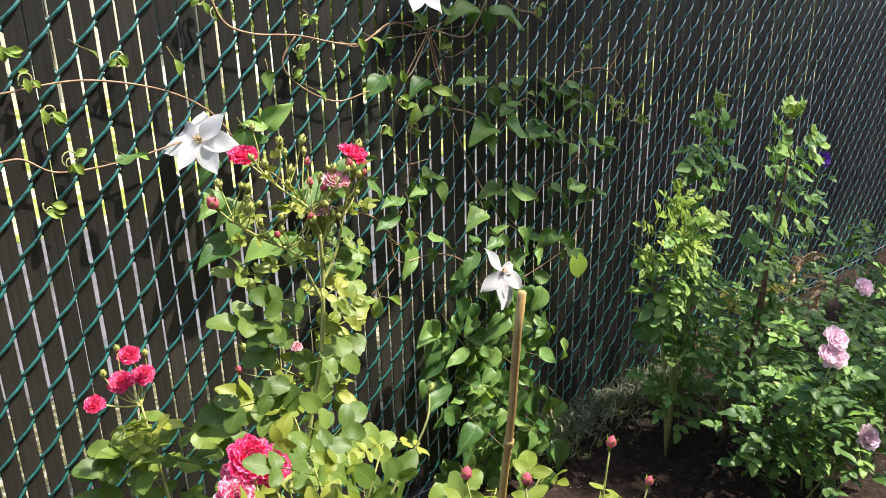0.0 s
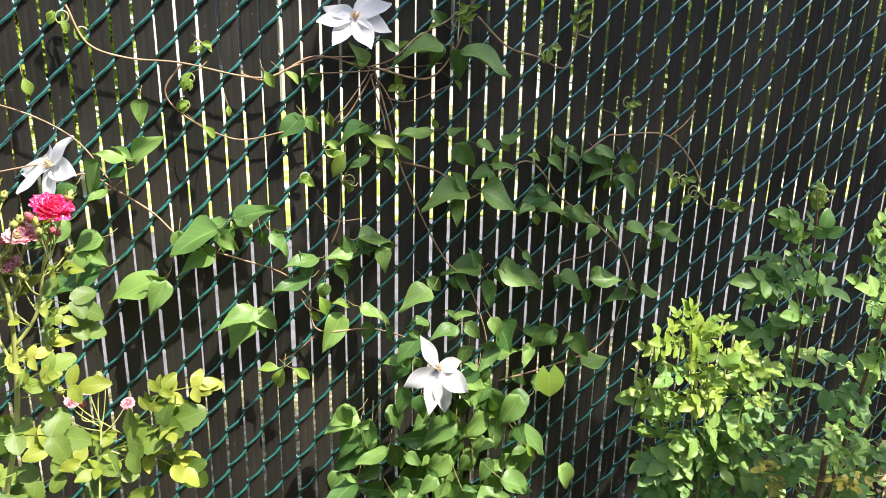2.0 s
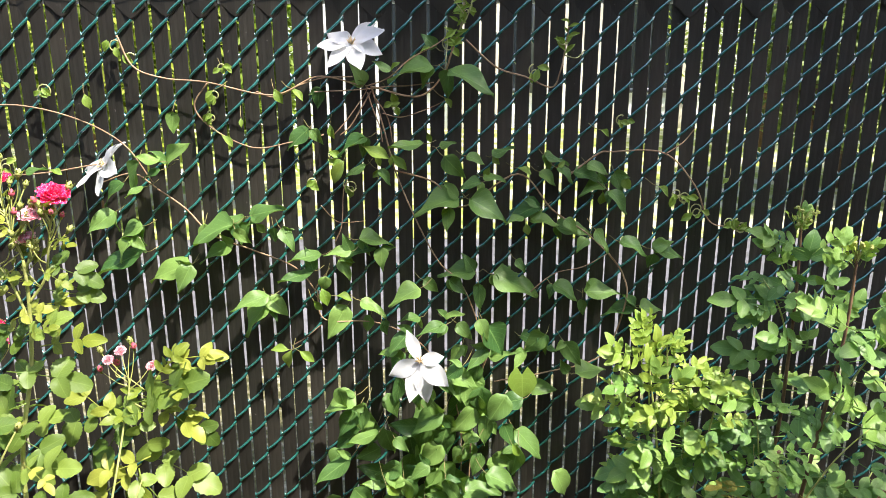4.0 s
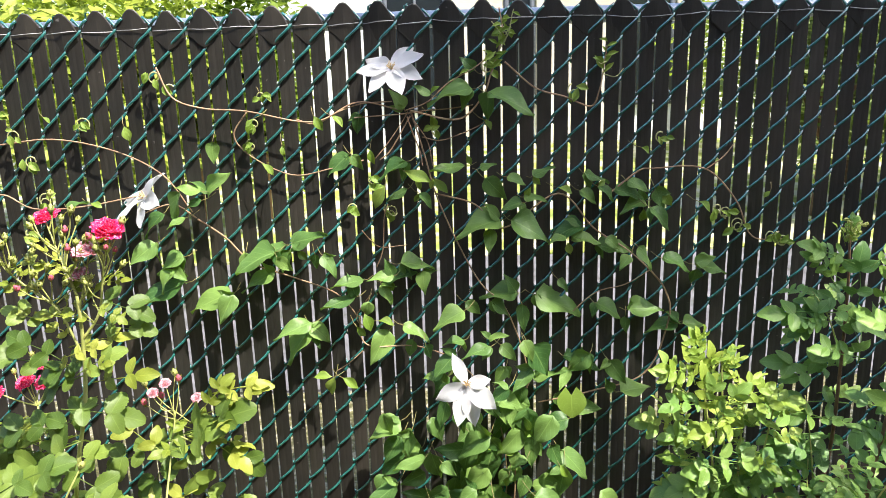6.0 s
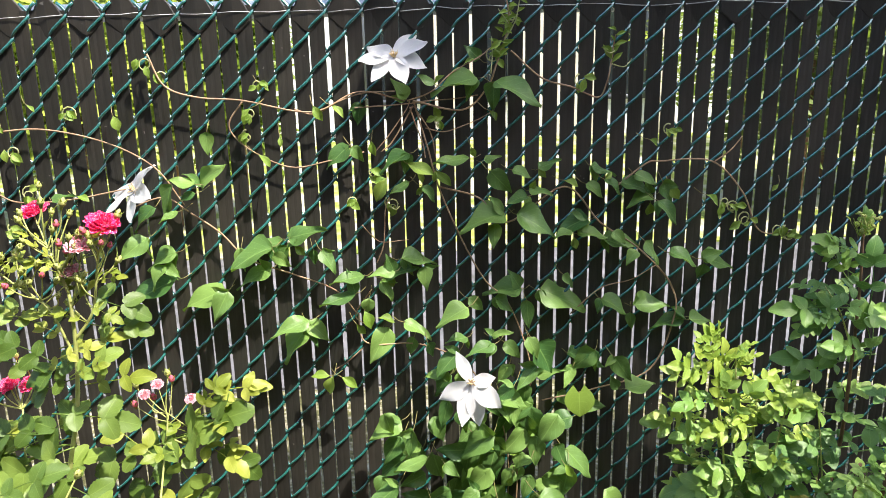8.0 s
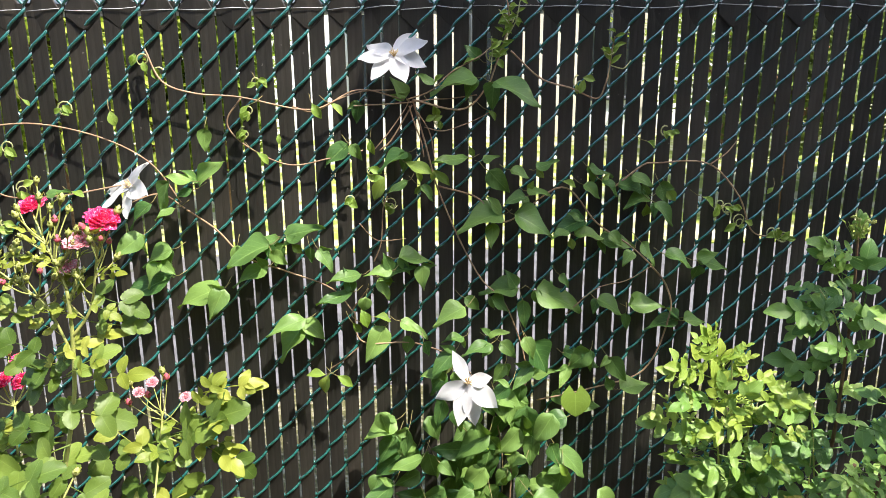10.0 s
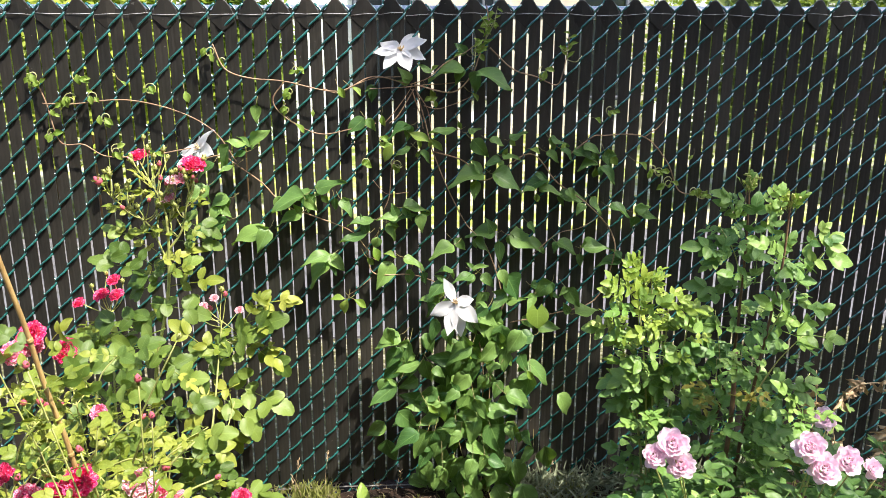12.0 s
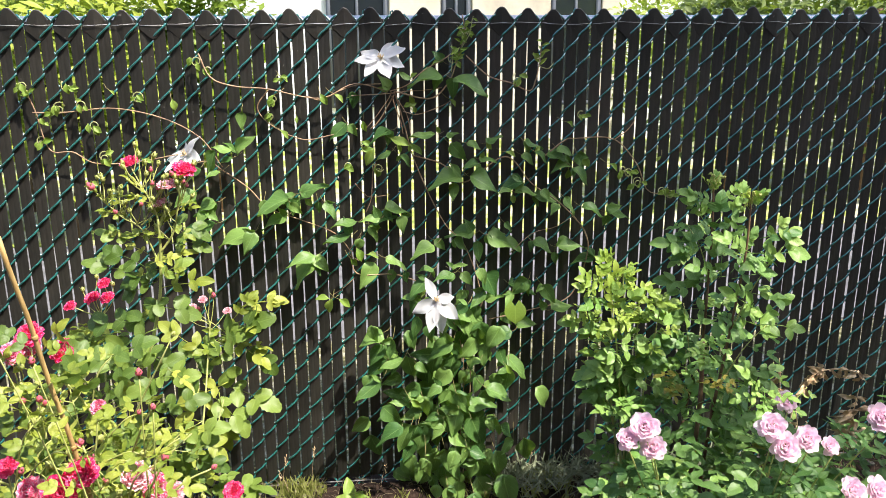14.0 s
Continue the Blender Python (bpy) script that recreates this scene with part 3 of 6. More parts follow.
def fence():
    rng = random.Random(4)
    f = thing("chain_link_fence", "green chain-link fence filled with dark brown plastic privacy slats", "fence")
    wires = (wire_mesh(0.0), wire_mesh(MESH / 2))
    slats = [slat_mesh(PEAK - 0.030, b) for b in (-0.0012, -0.0004, 0.0004, 0.0012)]
    caps = [cap_mesh(e) for e in (0.0, 0.02, -0.02)]
    first, last = -40, 118
    for i in range(first, last):
        x = i * PITCH
        part("wire", wires[i % 2], None, f, m=Matrix.Translation((x, 0, rng.uniform(-0.001, 0.001))))
        m = Matrix.Translation((x + PITCH / 2 + rng.uniform(-0.0012, 0.0012), 0.0, rng.uniform(-0.004, 0.004))) @ Matrix.Rotation(rng.uniform(-0.06, 0.06) , 4, "Z") @ Matrix.Rotation(rng.uniform(-0.0010, 0.0010), 4, "Y")
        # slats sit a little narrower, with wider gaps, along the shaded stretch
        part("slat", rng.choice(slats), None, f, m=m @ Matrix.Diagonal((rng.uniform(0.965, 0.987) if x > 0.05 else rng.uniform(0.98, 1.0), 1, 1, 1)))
        if i % 2 == 0:
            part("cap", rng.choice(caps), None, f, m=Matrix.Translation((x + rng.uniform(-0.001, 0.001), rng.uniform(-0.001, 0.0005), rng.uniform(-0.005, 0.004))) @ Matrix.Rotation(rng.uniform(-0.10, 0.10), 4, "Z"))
    hook = bmesh.new()
    tube(hook, [(-0.004, 0.004, PEAK - 0.03), (-0.006, -0.004, PEAK - 0.012), (-0.004, -0.007, PEAK + 0.002), (0.001, -0.002, PEAK + 0.005), (0.005, 0.004, PEAK - 0.004), (0.012, 0.004, PEAK - 0.014)], 0.0023, 6)
    hook = finish(hook, "knuckle", WIRE)
    for i in range(first, last, 2):
        if rng.random() < 0.45:
            continue
        part("knuckle", hook, None, f, m=Matrix.Translation((i * PITCH - 0.012 + rng.uniform(-0.006, 0.006), 0.004, rng.uniform(-0.012, -0.002))))
    x0, x1 = first * PITCH, last * PITCH
    for k in range(first, last, 2):
        bm = bmesh.new()
        z, tip, sag = PEAK - 0.041 + rng.uniform(-0.003, 0.003), rng.uniform(-0.003, 0.003), rng.uniform(-0.002, 0.002)
        tube(bm, [(k * PITCH - 0.034, -0.006, z - tip), (k * PITCH, -0.0085, z + sag), (k * PITCH + 0.034, -0.006, z + tip)], 0.0008, 5)
        part("lock_strip", bm, CORD, f, "thin pale locking strip")
    bm = bmesh.new()
    tube(bm, [(x0, 0.030, PEAK - 0.036), (x1, 0.030, PEAK - 0.036)], 0.019, 14)
    part("top_rail", bm, RAIL, f, "galvanised steel top rail")
    bm = bmesh.new()
    tube(bm, [(x0 + k * 0.2, -0.006, 0.012 + 0.003 * math.sin(k)) for k in range(int((x1 - x0) / 0.2) + 1)], 0.0024, 6)
    part("bottom_wire", bm, RUSTY, f, "weathered grey tension wire along the bottom")
    for px in (-1.45, 2.6, 4.3):
        bm = bmesh.new()
        tube(bm, [(px, 0.045, -0.1), (px, 0.045, PEAK - 0.05)], 0.024, 14)
        part("post", bm, RAIL, f, "galvanised steel fence post")


fence()


# ---- clematis on the fence ----
# leaves: x and height of the base, length, direction of the tip in degrees
TOP = [
    (0.28, 1.31, 0.048, 122), (0.34, 1.34, 0.043, 150), (0.43, 1.35, 0.090, -171), (0.47, 1.34, 0.097, -18), (0.44, 1.39, 0.040, 137), (0.43, 1.39, 0.026, -163),
    (0.18, 1.30, 0.042, -101), (0.08, 1.30, 0.032, -59), (0.12, 1.30, 0.033, -38), (0.15, 1.21, 0.069, -141), (0.16, 1.21, 0.041, -58), (0.20, 1.22, 0.029, -77),
    (0.28, 1.19, 0.068, -158), (0.28, 1.17, 0.055, -20), (0.34, 1.15, 0.043, -43), (0.23, 1.14, 0.048, -119), (0.28, 1.13, 0.047, -152), (0.30, 1.15, 0.028, -64),
    (0.31, 1.12, 0.042, -47), (0.41, 1.18, 0.074, -177), (0.42, 1.20, 0.024, -66), (0.45, 1.17, 0.036, 15), (0.46, 1.28, 0.026, -48), (0.34, 1.29, 0.028, -65),
]
RIGHT = [
    (0.46, 1.15, 0.065, -48), (0.51, 1.15, 0.040, -17), (0.57, 1.15, 0.051, 21), (0.54, 1.09, 0.044, -175), (0.55, 1.10, 0.048, -5), (0.49, 1.05, 0.098, -172),
    (0.52, 1.05, 0.093, -22), (0.47, 1.03, 0.054, -97), (0.69, 1.15, 0.061, -23), (0.72, 1.12, 0.046, -36), (0.76, 1.11, 0.067, -11), (0.79, 1.13, 0.048, -24),
    (0.68, 1.11, 0.043, -33), (0.63, 1.12, 0.033, -20), (0.83, 1.08, 0.059, -168), (0.85, 1.11, 0.051, -67), (0.84, 1.07, 0.059, -47), (0.87, 1.10, 0.031, -61),
    (0.83, 1.06, 0.029, -95), (0.68, 1.03, 0.066, -167), (0.64, 1.01, 0.041, -165), (0.66, 1.00, 0.065, -2), (0.65, 0.99, 0.026, -80), (0.74, 1.00, 0.038, -39),
]
FAR_RIGHT = [
    (0.72, 0.98, 0.054, -9), (0.76, 0.98, 0.052, -25), (0.79, 0.96, 0.037, -134), (0.81, 0.98, 0.061, -61), (0.87, 0.95, 0.070, -18), (0.95, 0.92, 0.037, -104),
    (0.95, 0.93, 0.067, -8), (0.58, 0.86, 0.109, -22), (0.63, 0.90, 0.034, -53), (0.72, 0.84, 0.066, -24), (0.80, 0.82, 0.072, 8), (0.79, 0.80, 0.038, -86),
    (0.92, 0.78, 0.078, -166), (0.93, 0.78, 0.055, 1), (0.65, 0.70, 0.099, -17), (0.75, 0.70, 0.067, -57), (0.78, 0.62, 0.065, 16), (0.65, 0.55, 0.074, -167),
    (0.70, 0.72, 0.070, -140), (0.76, 0.62, 0.044, 120), (0.65, 0.68, 0.050, -119), (0.95, 1.08, 0.032, -31), (1.11, 1.10, 0.019, -139), (0.81, 1.21, 0.022, -26),
]
MIDDLE = [
    (0.01, 1.01, 0.094, 18), (-0.01, 1.00, 0.086, -168), (0.00, 0.99, 0.045, -118), (0.02, 0.99, 0.028, -40), (0.08, 0.98, 0.053, -56), (0.06, 0.98, 0.034, -89),
    (0.17, 0.92, 0.071, -178), (0.15, 0.88, 0.081, -168), (0.26, 0.95, 0.069, 1), (0.24, 0.93, 0.059, -178), (0.22, 0.91, 0.073, 20), (0.31, 0.93, 0.053, -89),
    (0.21, 0.90, 0.056, -62), (0.18, 0.87, 0.039, -99), (0.23, 0.91, 0.025, -77), (0.17, 0.84, 0.036, -65), (0.20, 0.81, 0.033, -5), (0.04, 0.82, 0.093, -165),
    (0.03, 0.79, 0.088, -132), (0.04, 0.81, 0.060, -47), (0.15, 0.81, 0.029, -50), (0.22, 0.78, 0.081, -120), (0.28, 0.76, 0.044, -106), (0.26, 0.80, 0.071, -26),
]
CENTRE = [
    (0.31, 0.76, 0.035, -65), (0.38, 0.74, 0.078, -139), (0.40, 0.77, 0.048, 178), (0.46, 0.76, 0.069, -167), (0.53, 0.87, 0.088, 180), (0.40, 0.85, 0.079, -160),
    (0.41, 0.85, 0.049, -41), (0.47, 0.85, 0.055, -33), (0.54, 0.85, 0.060, -87), (0.46, 0.77, 0.047, 21), (0.49, 0.75, 0.047, -45), (0.54, 0.77, 0.048, -65),
    (0.56, 0.75, 0.080, -58), (0.35, 0.69, 0.049, -165), (0.36, 0.67, 0.059, -130), (0.38, 0.69, 0.029, -135), (0.38, 0.67, 0.035, -68), (0.56, 0.69, 0.065, -137),
    (0.57, 0.65, 0.056, 13), (0.47, 0.63, 0.073, -20), (0.08, 0.68, 0.040, 177), (0.09, 0.68, 0.049, -112), (0.11, 0.68, 0.040, -29), (0.50, 0.69, 0.048, -124),
]
LEFT = [
    (-0.179, 1.144, 0.057, 168), (-0.171, 1.138, 0.069, 45), (-0.227, 1.143, 0.062, -111), (-0.181, 1.124, 0.044, -157), (-0.217, 1.087, 0.044, -159), (-0.28, 1.089, 0.066, -139), (-0.296, 1.027, 0.069, -145), (-0.242, 0.989, 0.072, -157),
    (-0.263, 0.965, 0.054, -125), (-0.249, 0.923, 0.121, -161), (-0.028, 0.997, 0.087, -166), (-0.02, 0.987, 0.045, -46), (-0.036, 0.945, 0.079, -156), (-0.147, 0.892, 0.096, -162), (-0.131, 0.899, 0.068, -119), (0.028, 1.01, 0.034, -141),
    (-0.15, 1.25, 0.049, -90), (-0.48, 1.12, 0.052, 12), (-0.44, 1.12, 0.027, -16), (-0.50, 1.32, 0.018, -42), (-0.34, 1.29, 0.029, -73), (-0.03, 1.35, 0.021, -36), (-0.04, 1.20, 0.033, -46),
    (0.01, 1.24, 0.019, -87), (-0.05, 1.30, 0.026, -138), (-0.10, 0.99, 0.054, -88),
]
SKIRT_A = [
    (0.24, 0.57, 0.076, -162), (0.27, 0.56, 0.057, -99), (0.24, 0.53, 0.073, -125), (0.30, 0.50, 0.073, -161), (0.25, 0.48, 0.083, -142), (0.29, 0.48, 0.062, -114),
    (0.23, 0.43, 0.087, -148), (0.20, 0.43, 0.054, -118), (0.34, 0.49, 0.043, -40), (0.45, 0.55, 0.094, -145), (0.39, 0.58, 0.052, -90), (0.43, 0.52, 0.032, -26),
    (0.48, 0.62, 0.059, -73), (0.43, 0.62, 0.048, -104), (0.50, 0.67, 0.049, -144), (0.54, 0.64, 0.043, -100), (0.53, 0.59, 0.043, -47), (0.54, 0.49, 0.037, -153),
    (0.56, 0.49, 0.044, -94), (0.57, 0.48, 0.035, -52), (0.52, 0.49, 0.045, -100), (0.54, 0.53, 0.041, -34), (0.62, 0.47, 0.032, -57), (0.64, 0.46, 0.084, -48),
]
SKIRT_B = [
    (0.64, 0.44, 0.081, -100), (0.56, 0.40, 0.073, -23), (0.50, 0.43, 0.023, -110), (0.46, 0.40, 0.068, -60), (0.42, 0.39, 0.055, -153), (0.45, 0.37, 0.081, -95),
    (0.36, 0.37, 0.064, -82), (0.32, 0.39, 0.031, -37), (0.31, 0.34, 0.050, 168), (0.29, 0.30, 0.089, -152), (0.32, 0.29, 0.081, -125), (0.41, 0.30, 0.064, -97),
    (0.47, 0.33, 0.076, -109), (0.51, 0.30, 0.091, -67), (0.50, 0.33, 0.084, -5), (0.44, 0.25, 0.071, -34), (0.61, 0.25, 0.052, -41), (0.64, 0.23, 0.055, -133),
    (0.37, 0.26, 0.048, -110), (0.47, 0.30, 0.058, -54), (0.39, 0.34, 0.042, -170), (0.42, 0.28, 0.048, -133), (0.34, 0.30, 0.049, -115), (0.56, 0.30, 0.041, -65),
]
SKIRT_C = [
    (0.43, 0.19, 0.093, -66), (0.41, 0.16, 0.075, -102), (0.38, 0.18, 0.068, -111), (0.52, 0.18, 0.059, -114), (0.55, 0.13, 0.106, -80), (0.59, 0.18, 0.078, -76),
    (0.61, 0.10, 0.100, -74), (0.35, 0.11, 0.056, -98), (0.39, 0.08, 0.058, -81), (0.47, 0.08, 0.076, -89), (0.50, 0.21, 0.051, -13), (0.33, 0.21, 0.071, -118),
    (0.40, 0.23, 0.056, -81), (0.49, 0.23, 0.048, -109), (0.54, 0.22, 0.046, -99), (0.36, 0.21, 0.056, -81), (0.58, 0.11, 0.086, -83), (0.51, 0.08, 0.066, -89),
    (0.43, 0.10, 0.066, -89), (0.32, 0.16, 0.065, -90), (0.45, 0.23, 0.048, -110), (0.56, 0.19, 0.048, -78),
]
CL_LEAF = leaf_meshes("leaf", CLEMATIS_LEAF, ovate_shape, 0.66, 6, rows=11, fold=0.18, wave=0.08, droop=0.045)
CL_YOUNG = leaf_meshes("leaf", CLEMATIS_YOUNG, lance_shape, 0.62, 4, fold=0.4)
vine = thing("clematis_vine", "flowering clematis climbing the fence from a leafy base", "climbing plant", (0.5, -0.1, 0))
BACK = Matrix.Translation((-0.5, 0.1, 0))


def vine_leaves(rows, depth, spread, seed, young=(), grow=1.1):
    rng = random.Random(seed)
    for k, (x, z, size, turn) in enumerate(rows):
        a = radians(turn)
        y = -depth - rng.uniform(0, spread)
        d = Vector((math.cos(a), rng.uniform(-0.45, 0.12), math.sin(a)))
        flat = abs(math.cos(a))       # leaves that reach sideways lie flat, those that hang show their face
        n = Vector((rng.uniform(-0.6, 0.4), -1.0 + 0.35 * flat, rng.uniform(-0.2, 0.7) + 0.9 * flat))
        me = rng.choice(CL_YOUNG) if size < 0.034 or k in young else rng.choice(CL_LEAF)
        s = size * grow * rng.uniform(0.92, 1.05)
        part("leaf", me, None, vine, m=BACK @ Matrix.Translation((x, y, z)) @ facing(d, n) @ Matrix.Diagonal((s, s * rng.uniform(0.8, 1.15), s, 1)))
        root = Vector((x - math.cos(a) * 0.025 + rng.uniform(-0.01, 0.01), y * 0.5 - 0.005, z - math.sin(a) * 0.02 + 0.004))
        STALKS.append((root, Vector((x, y, z))))
        if size > 0.04 and rng.random() < 0.6:      # a smaller leaf beside it, from the same joint
            b = a + rng.choice((-1, 1)) * rng.uniform(0.7, 1.7)
            s2 = s * rng.uniform(0.42, 0.72)
            d2 = Vector((math.cos(b), rng.uniform(-0.5, 0.1), math.sin(b) - 0.2))
            n2 = Vector((rng.uniform(-1.0, 0.6), -0.9, rng.uniform(-0.2, 1.4)))
            part("leaf", rng.choice(CL_LEAF if s2 > 0.028 else CL_YOUNG), None, vine, m=BACK @ Matrix.Translation((x, y + 0.004, z)) @ facing(d2, n2) @ Matrix.Diagonal((s2, s2 * rng.uniform(0.75, 1.05), s2, 1)))


STALKS = []
vine_leaves(TOP, 0.018, 0.035, 1, (7, 8, 13, 14, 15))
vine_leaves(RIGHT, 0.018, 0.04, 2)
vine_leaves(FAR_RIGHT, 0.02, 0.05, 3)
vine_leaves(MIDDLE, 0.02, 0.05, 4, (14, 15, 16))
vine_leaves(CENTRE, 0.03, 0.07, 5, (20, 21, 22))
vine_leaves(LEFT, 0.03, 0.05, 6)
vine_leaves(SKIRT_A, 0.05, 0.10, 7, grow=1.15)
vine_leaves(SKIRT_B, 0.07, 0.12, 8, grow=1.2)
vine_leaves(SKIRT_C, 0.08, 0.16, 9, grow=1.2)
heart = bmesh.new()
blade(heart, Matrix(), lambda u: 0.5 * math.sin(math.pi * (0.24 + 0.75 * u)) ** 0.8, 1.0, 1.15, 0.12, 0.10, 0.03, 0, 12, 3, 0.34)
part("leaf", heart, CLEMATIS_YOUNG, vine, "bright yellow-green heart-shaped leaf", BACK @ Matrix.Translation((0.630, -0.22, 0.690)) @ facing((0.02, -0.25, -1), (-0.15, -1, 0.35)) @ Matrix.Diagonal((0.052, 0.056, 0.05, 1)))


def dim_leaves():
    """Shaded leaves deep in the leafy base."""
    rng = random.Random(77)
    for k in range(105):
        x = rng.gauss(0.45, 0.10)
        z = rng.uniform(0.03, 0.62)
        x += (rng.random() - 0.5) * 0.12
        y = -rng.uniform(0.02, 0.13)
        a = radians(rng.gauss(-95, 45))
        s = rng.uniform(0.055, 0.095)
        part("leaf", rng.choice(CL_LEAF), None, vine, m=BACK @ Matrix.Translation((x, y, z)) @ facing((math.cos(a), rng.uniform(-0.4, 0.2), math.sin(a)), (rng.uniform(-0.6, 0.4), -1, rng.uniform(0, 0.9))) @ Matrix.Diagonal((s, s, s, 1)))


dim_leaves()
for a, b in STALKS:
    bm = bmesh.new()
    tube(bm, [a, (a + b) / 2 + Vector((0, -0.004, -0.003)), b], 0.0009, 4)
    bm.transform(BACK)
    part("leaf_stalk", bm, LEAF_STALK, vine)


def stem(pts, radius, material=VINE_STEM, y=-0.024, wob=0.012, seed=0):
    rng = random.Random(seed)
    line = spline([(x, y + rng.uniform(-wob, wob * 0.4), z) for x, z in pts], 8)
    bm = bmesh.new()
    tube(bm, line, radius * (1.3 if radius < 0.002 else 0.95), 6, 0.75)
    bm.transform(BACK)
    part("stem", bm, material, vine)


for k, (pts, r) in enumerate((
    ([(-0.752, 1.335), (-0.724, 1.264), (-0.696, 1.152), (-0.631, 1.143), (-0.573, 1.109), (-0.461, 1.111), (-0.34, 1.13)], 0.0017),
    ([(-0.728, 1.257), (-0.648, 1.255), (-0.508, 1.265), (-0.37, 1.235), (-0.272, 1.177), (-0.215, 1.09)], 0.0017),
    ([(-0.21, 1.074), (-0.263, 1.108), (-0.341, 1.085)], 0.0015),
    ([(-0.204, 1.074), (-0.145, 1.026), (-0.087, 0.963), (0.0, 0.926), (0.102, 0.881), (0.152, 0.823)], 0.0018),
    ([(-0.258, 1.416), (-0.229, 1.35), (-0.165, 1.324), (-0.069, 1.315), (0.077, 1.287), (0.178, 1.327), (0.276, 1.305)], 0.0018),
    ([(-0.069, 1.315), (-0.104, 1.261), (-0.066, 1.21), (0.021, 1.167), (0.107, 1.179), (0.184, 1.196)], 0.0016),
    ([(0.295, 1.305), (0.323, 1.204), (0.346, 1.114), (0.395, 0.993), (0.447, 0.895), (0.50, 0.837), (0.541, 0.735), (0.562, 0.645)], 0.0022),
    ([(0.295, 1.305), (0.40, 1.283), (0.456, 1.329), (0.476, 1.381), (0.494, 1.429), (0.503, 1.472), (0.495, 1.52)], 0.0018),
    ([(0.507, 1.405), (0.576, 1.346), (0.639, 1.326), (0.70, 1.302), (0.716, 1.335), (0.724, 1.373), (0.731, 1.406), (0.732, 1.433)], 0.0016),
    ([(0.038, 1.294), (0.082, 1.282), (0.135, 1.308), (0.187, 1.323), (0.255, 1.327)], 0.0013),
    ([(0.168, 1.293), (0.208, 1.295), (0.276, 1.298), (0.333, 1.305), (0.379, 1.306), (0.436, 1.313)], 0.0012),
    ([(0.287, 1.292), (0.297, 1.258), (0.313, 1.212), (0.318, 1.18)], 0.0014),
    ([(0.304, 1.28), (0.331, 1.234), (0.341, 1.179)], 0.0012),
    ([(0.209, 1.198), (0.239, 1.231), (0.276, 1.281), (0.288, 1.303)], 0.0011),
    ([(0.32, 1.246), (0.36, 1.236), (0.406, 1.249), (0.446, 1.265), (0.469, 1.281)], 0.0010),
    ([(0.282, 1.304), (0.334, 1.324), (0.38, 1.362), (0.437, 1.393), (0.463, 1.411)], 0.0012),
    ([(0.201, 0.943), (0.218, 0.986), (0.225, 1.065), (0.235, 1.094)], 0.0012),
    ([(0.171, 1.033), (0.193, 1.005), (0.216, 0.989), (0.275, 0.996)], 0.0011),
    ([(0.186, 0.881), (0.146, 0.818), (0.175, 0.791)], 0.0012),
    ([(0.649, 0.80), (0.72, 0.86), (0.79, 0.88), (0.849, 0.914)], 0.0011),
    ([(0.748, 1.10), (0.812, 1.151), (0.847, 1.156), (0.966, 1.152), (1.04, 1.078), (1.087, 0.988), (1.17, 0.978)], 0.0017),
    ([(0.966, 1.152), (1.006, 1.177), (1.03, 1.208)], 0.0012),
    ([(0.849, 0.914), (0.885, 0.864), (0.896, 0.792), (0.848, 0.647), (0.709, 0.608), (0.583, 0.584)], 0.0018),
    ([(0.294, 1.293), (0.248, 1.219), (0.221, 1.195)], 0.0014),
    ([(0.346, 1.114), (0.436, 1.085), (0.50, 1.029), (0.63, 1.104), (0.711, 1.022), (0.793, 0.965), (0.849, 0.914)], 0.0018),
    ([(0.562, 0.645), (0.548, 0.586), (0.528, 0.432), (0.521, 0.304), (0.50, 0.0)], 0.0026),
    ([(0.152, 0.823), (0.17, 0.75), (0.30, 0.74), (0.42, 0.66), (0.50, 0.45), (0.48, 0.0)], 0.0022),
    ([(0.16, 0.735), (0.12, 0.70), (0.09, 0.68)], 0.0013),
)):
    stem(pts, r, seed=k)


def tendrils():
    """Pale curled tips that hold on to the wires."""
    rng = random.Random(12)
    spots = [(-0.752, 1.335), (-0.744, 1.315), (-0.44, 1.30), (-0.27, 1.40), (-0.24, 1.37), (-0.04, 1.35), (-0.06, 1.29), (-0.57, 1.22), (-0.55, 1.13), (-0.60, 1.05), (-0.07, 1.24), (0.468, 1.40), (0.507, 1.475), (0.66, 1.34), (1.16, 0.98), (1.13, 0.99), (1.05, 1.02), (1.02, 1.05), (0.20, 1.15), (0.24, 1.08), (0.15, 1.09), (1.00, 1.06), (0.86, 1.23), (-0.66, 1.27), (-0.72, 1.18), (-0.70, 1.24), (-0.63, 1.33), (-0.60, 1.28), (0.35, 1.26)]
    for x, z in spots:
        a, r = rng.uniform(0, 6.3), rng.uniform(0.008, 0.018)
        turns = rng.uniform(1.2, 2.2)
        pts = []
        for k in range(22):
            t = k / 21
            q = r * (1 - 0.65 * t)
            pts.append((x + q * math.cos(a + turns * 6.28 * t), -0.016 - 0.012 * t, z + q * math.sin(a + turns * 6.28 * t) - 0.012 * t))
        bm = bmesh.new()
        tube(bm, pts, 0.0017, 5, 0.7)
        bm.transform(BACK)
        part("tendril", bm, VINE_GREEN, vine)
        for j in range(3):
            b = rng.uniform(-2.8, 0.8)
            s = rng.uniform(0.016, 0.032)
            part("leaf", rng.choice(CL_YOUNG), None, vine, m=BACK @ Matrix.Translation((x + rng.uniform(-0.012, 0.012), -0.03, z + rng.uniform(-0.01, 0.01))) @ facing((math.cos(b), -0.2, math.sin(b)), (0.1, -1, 0.4)) @ Matrix.Diagonal((s, s, s, 1)))


tendrils()


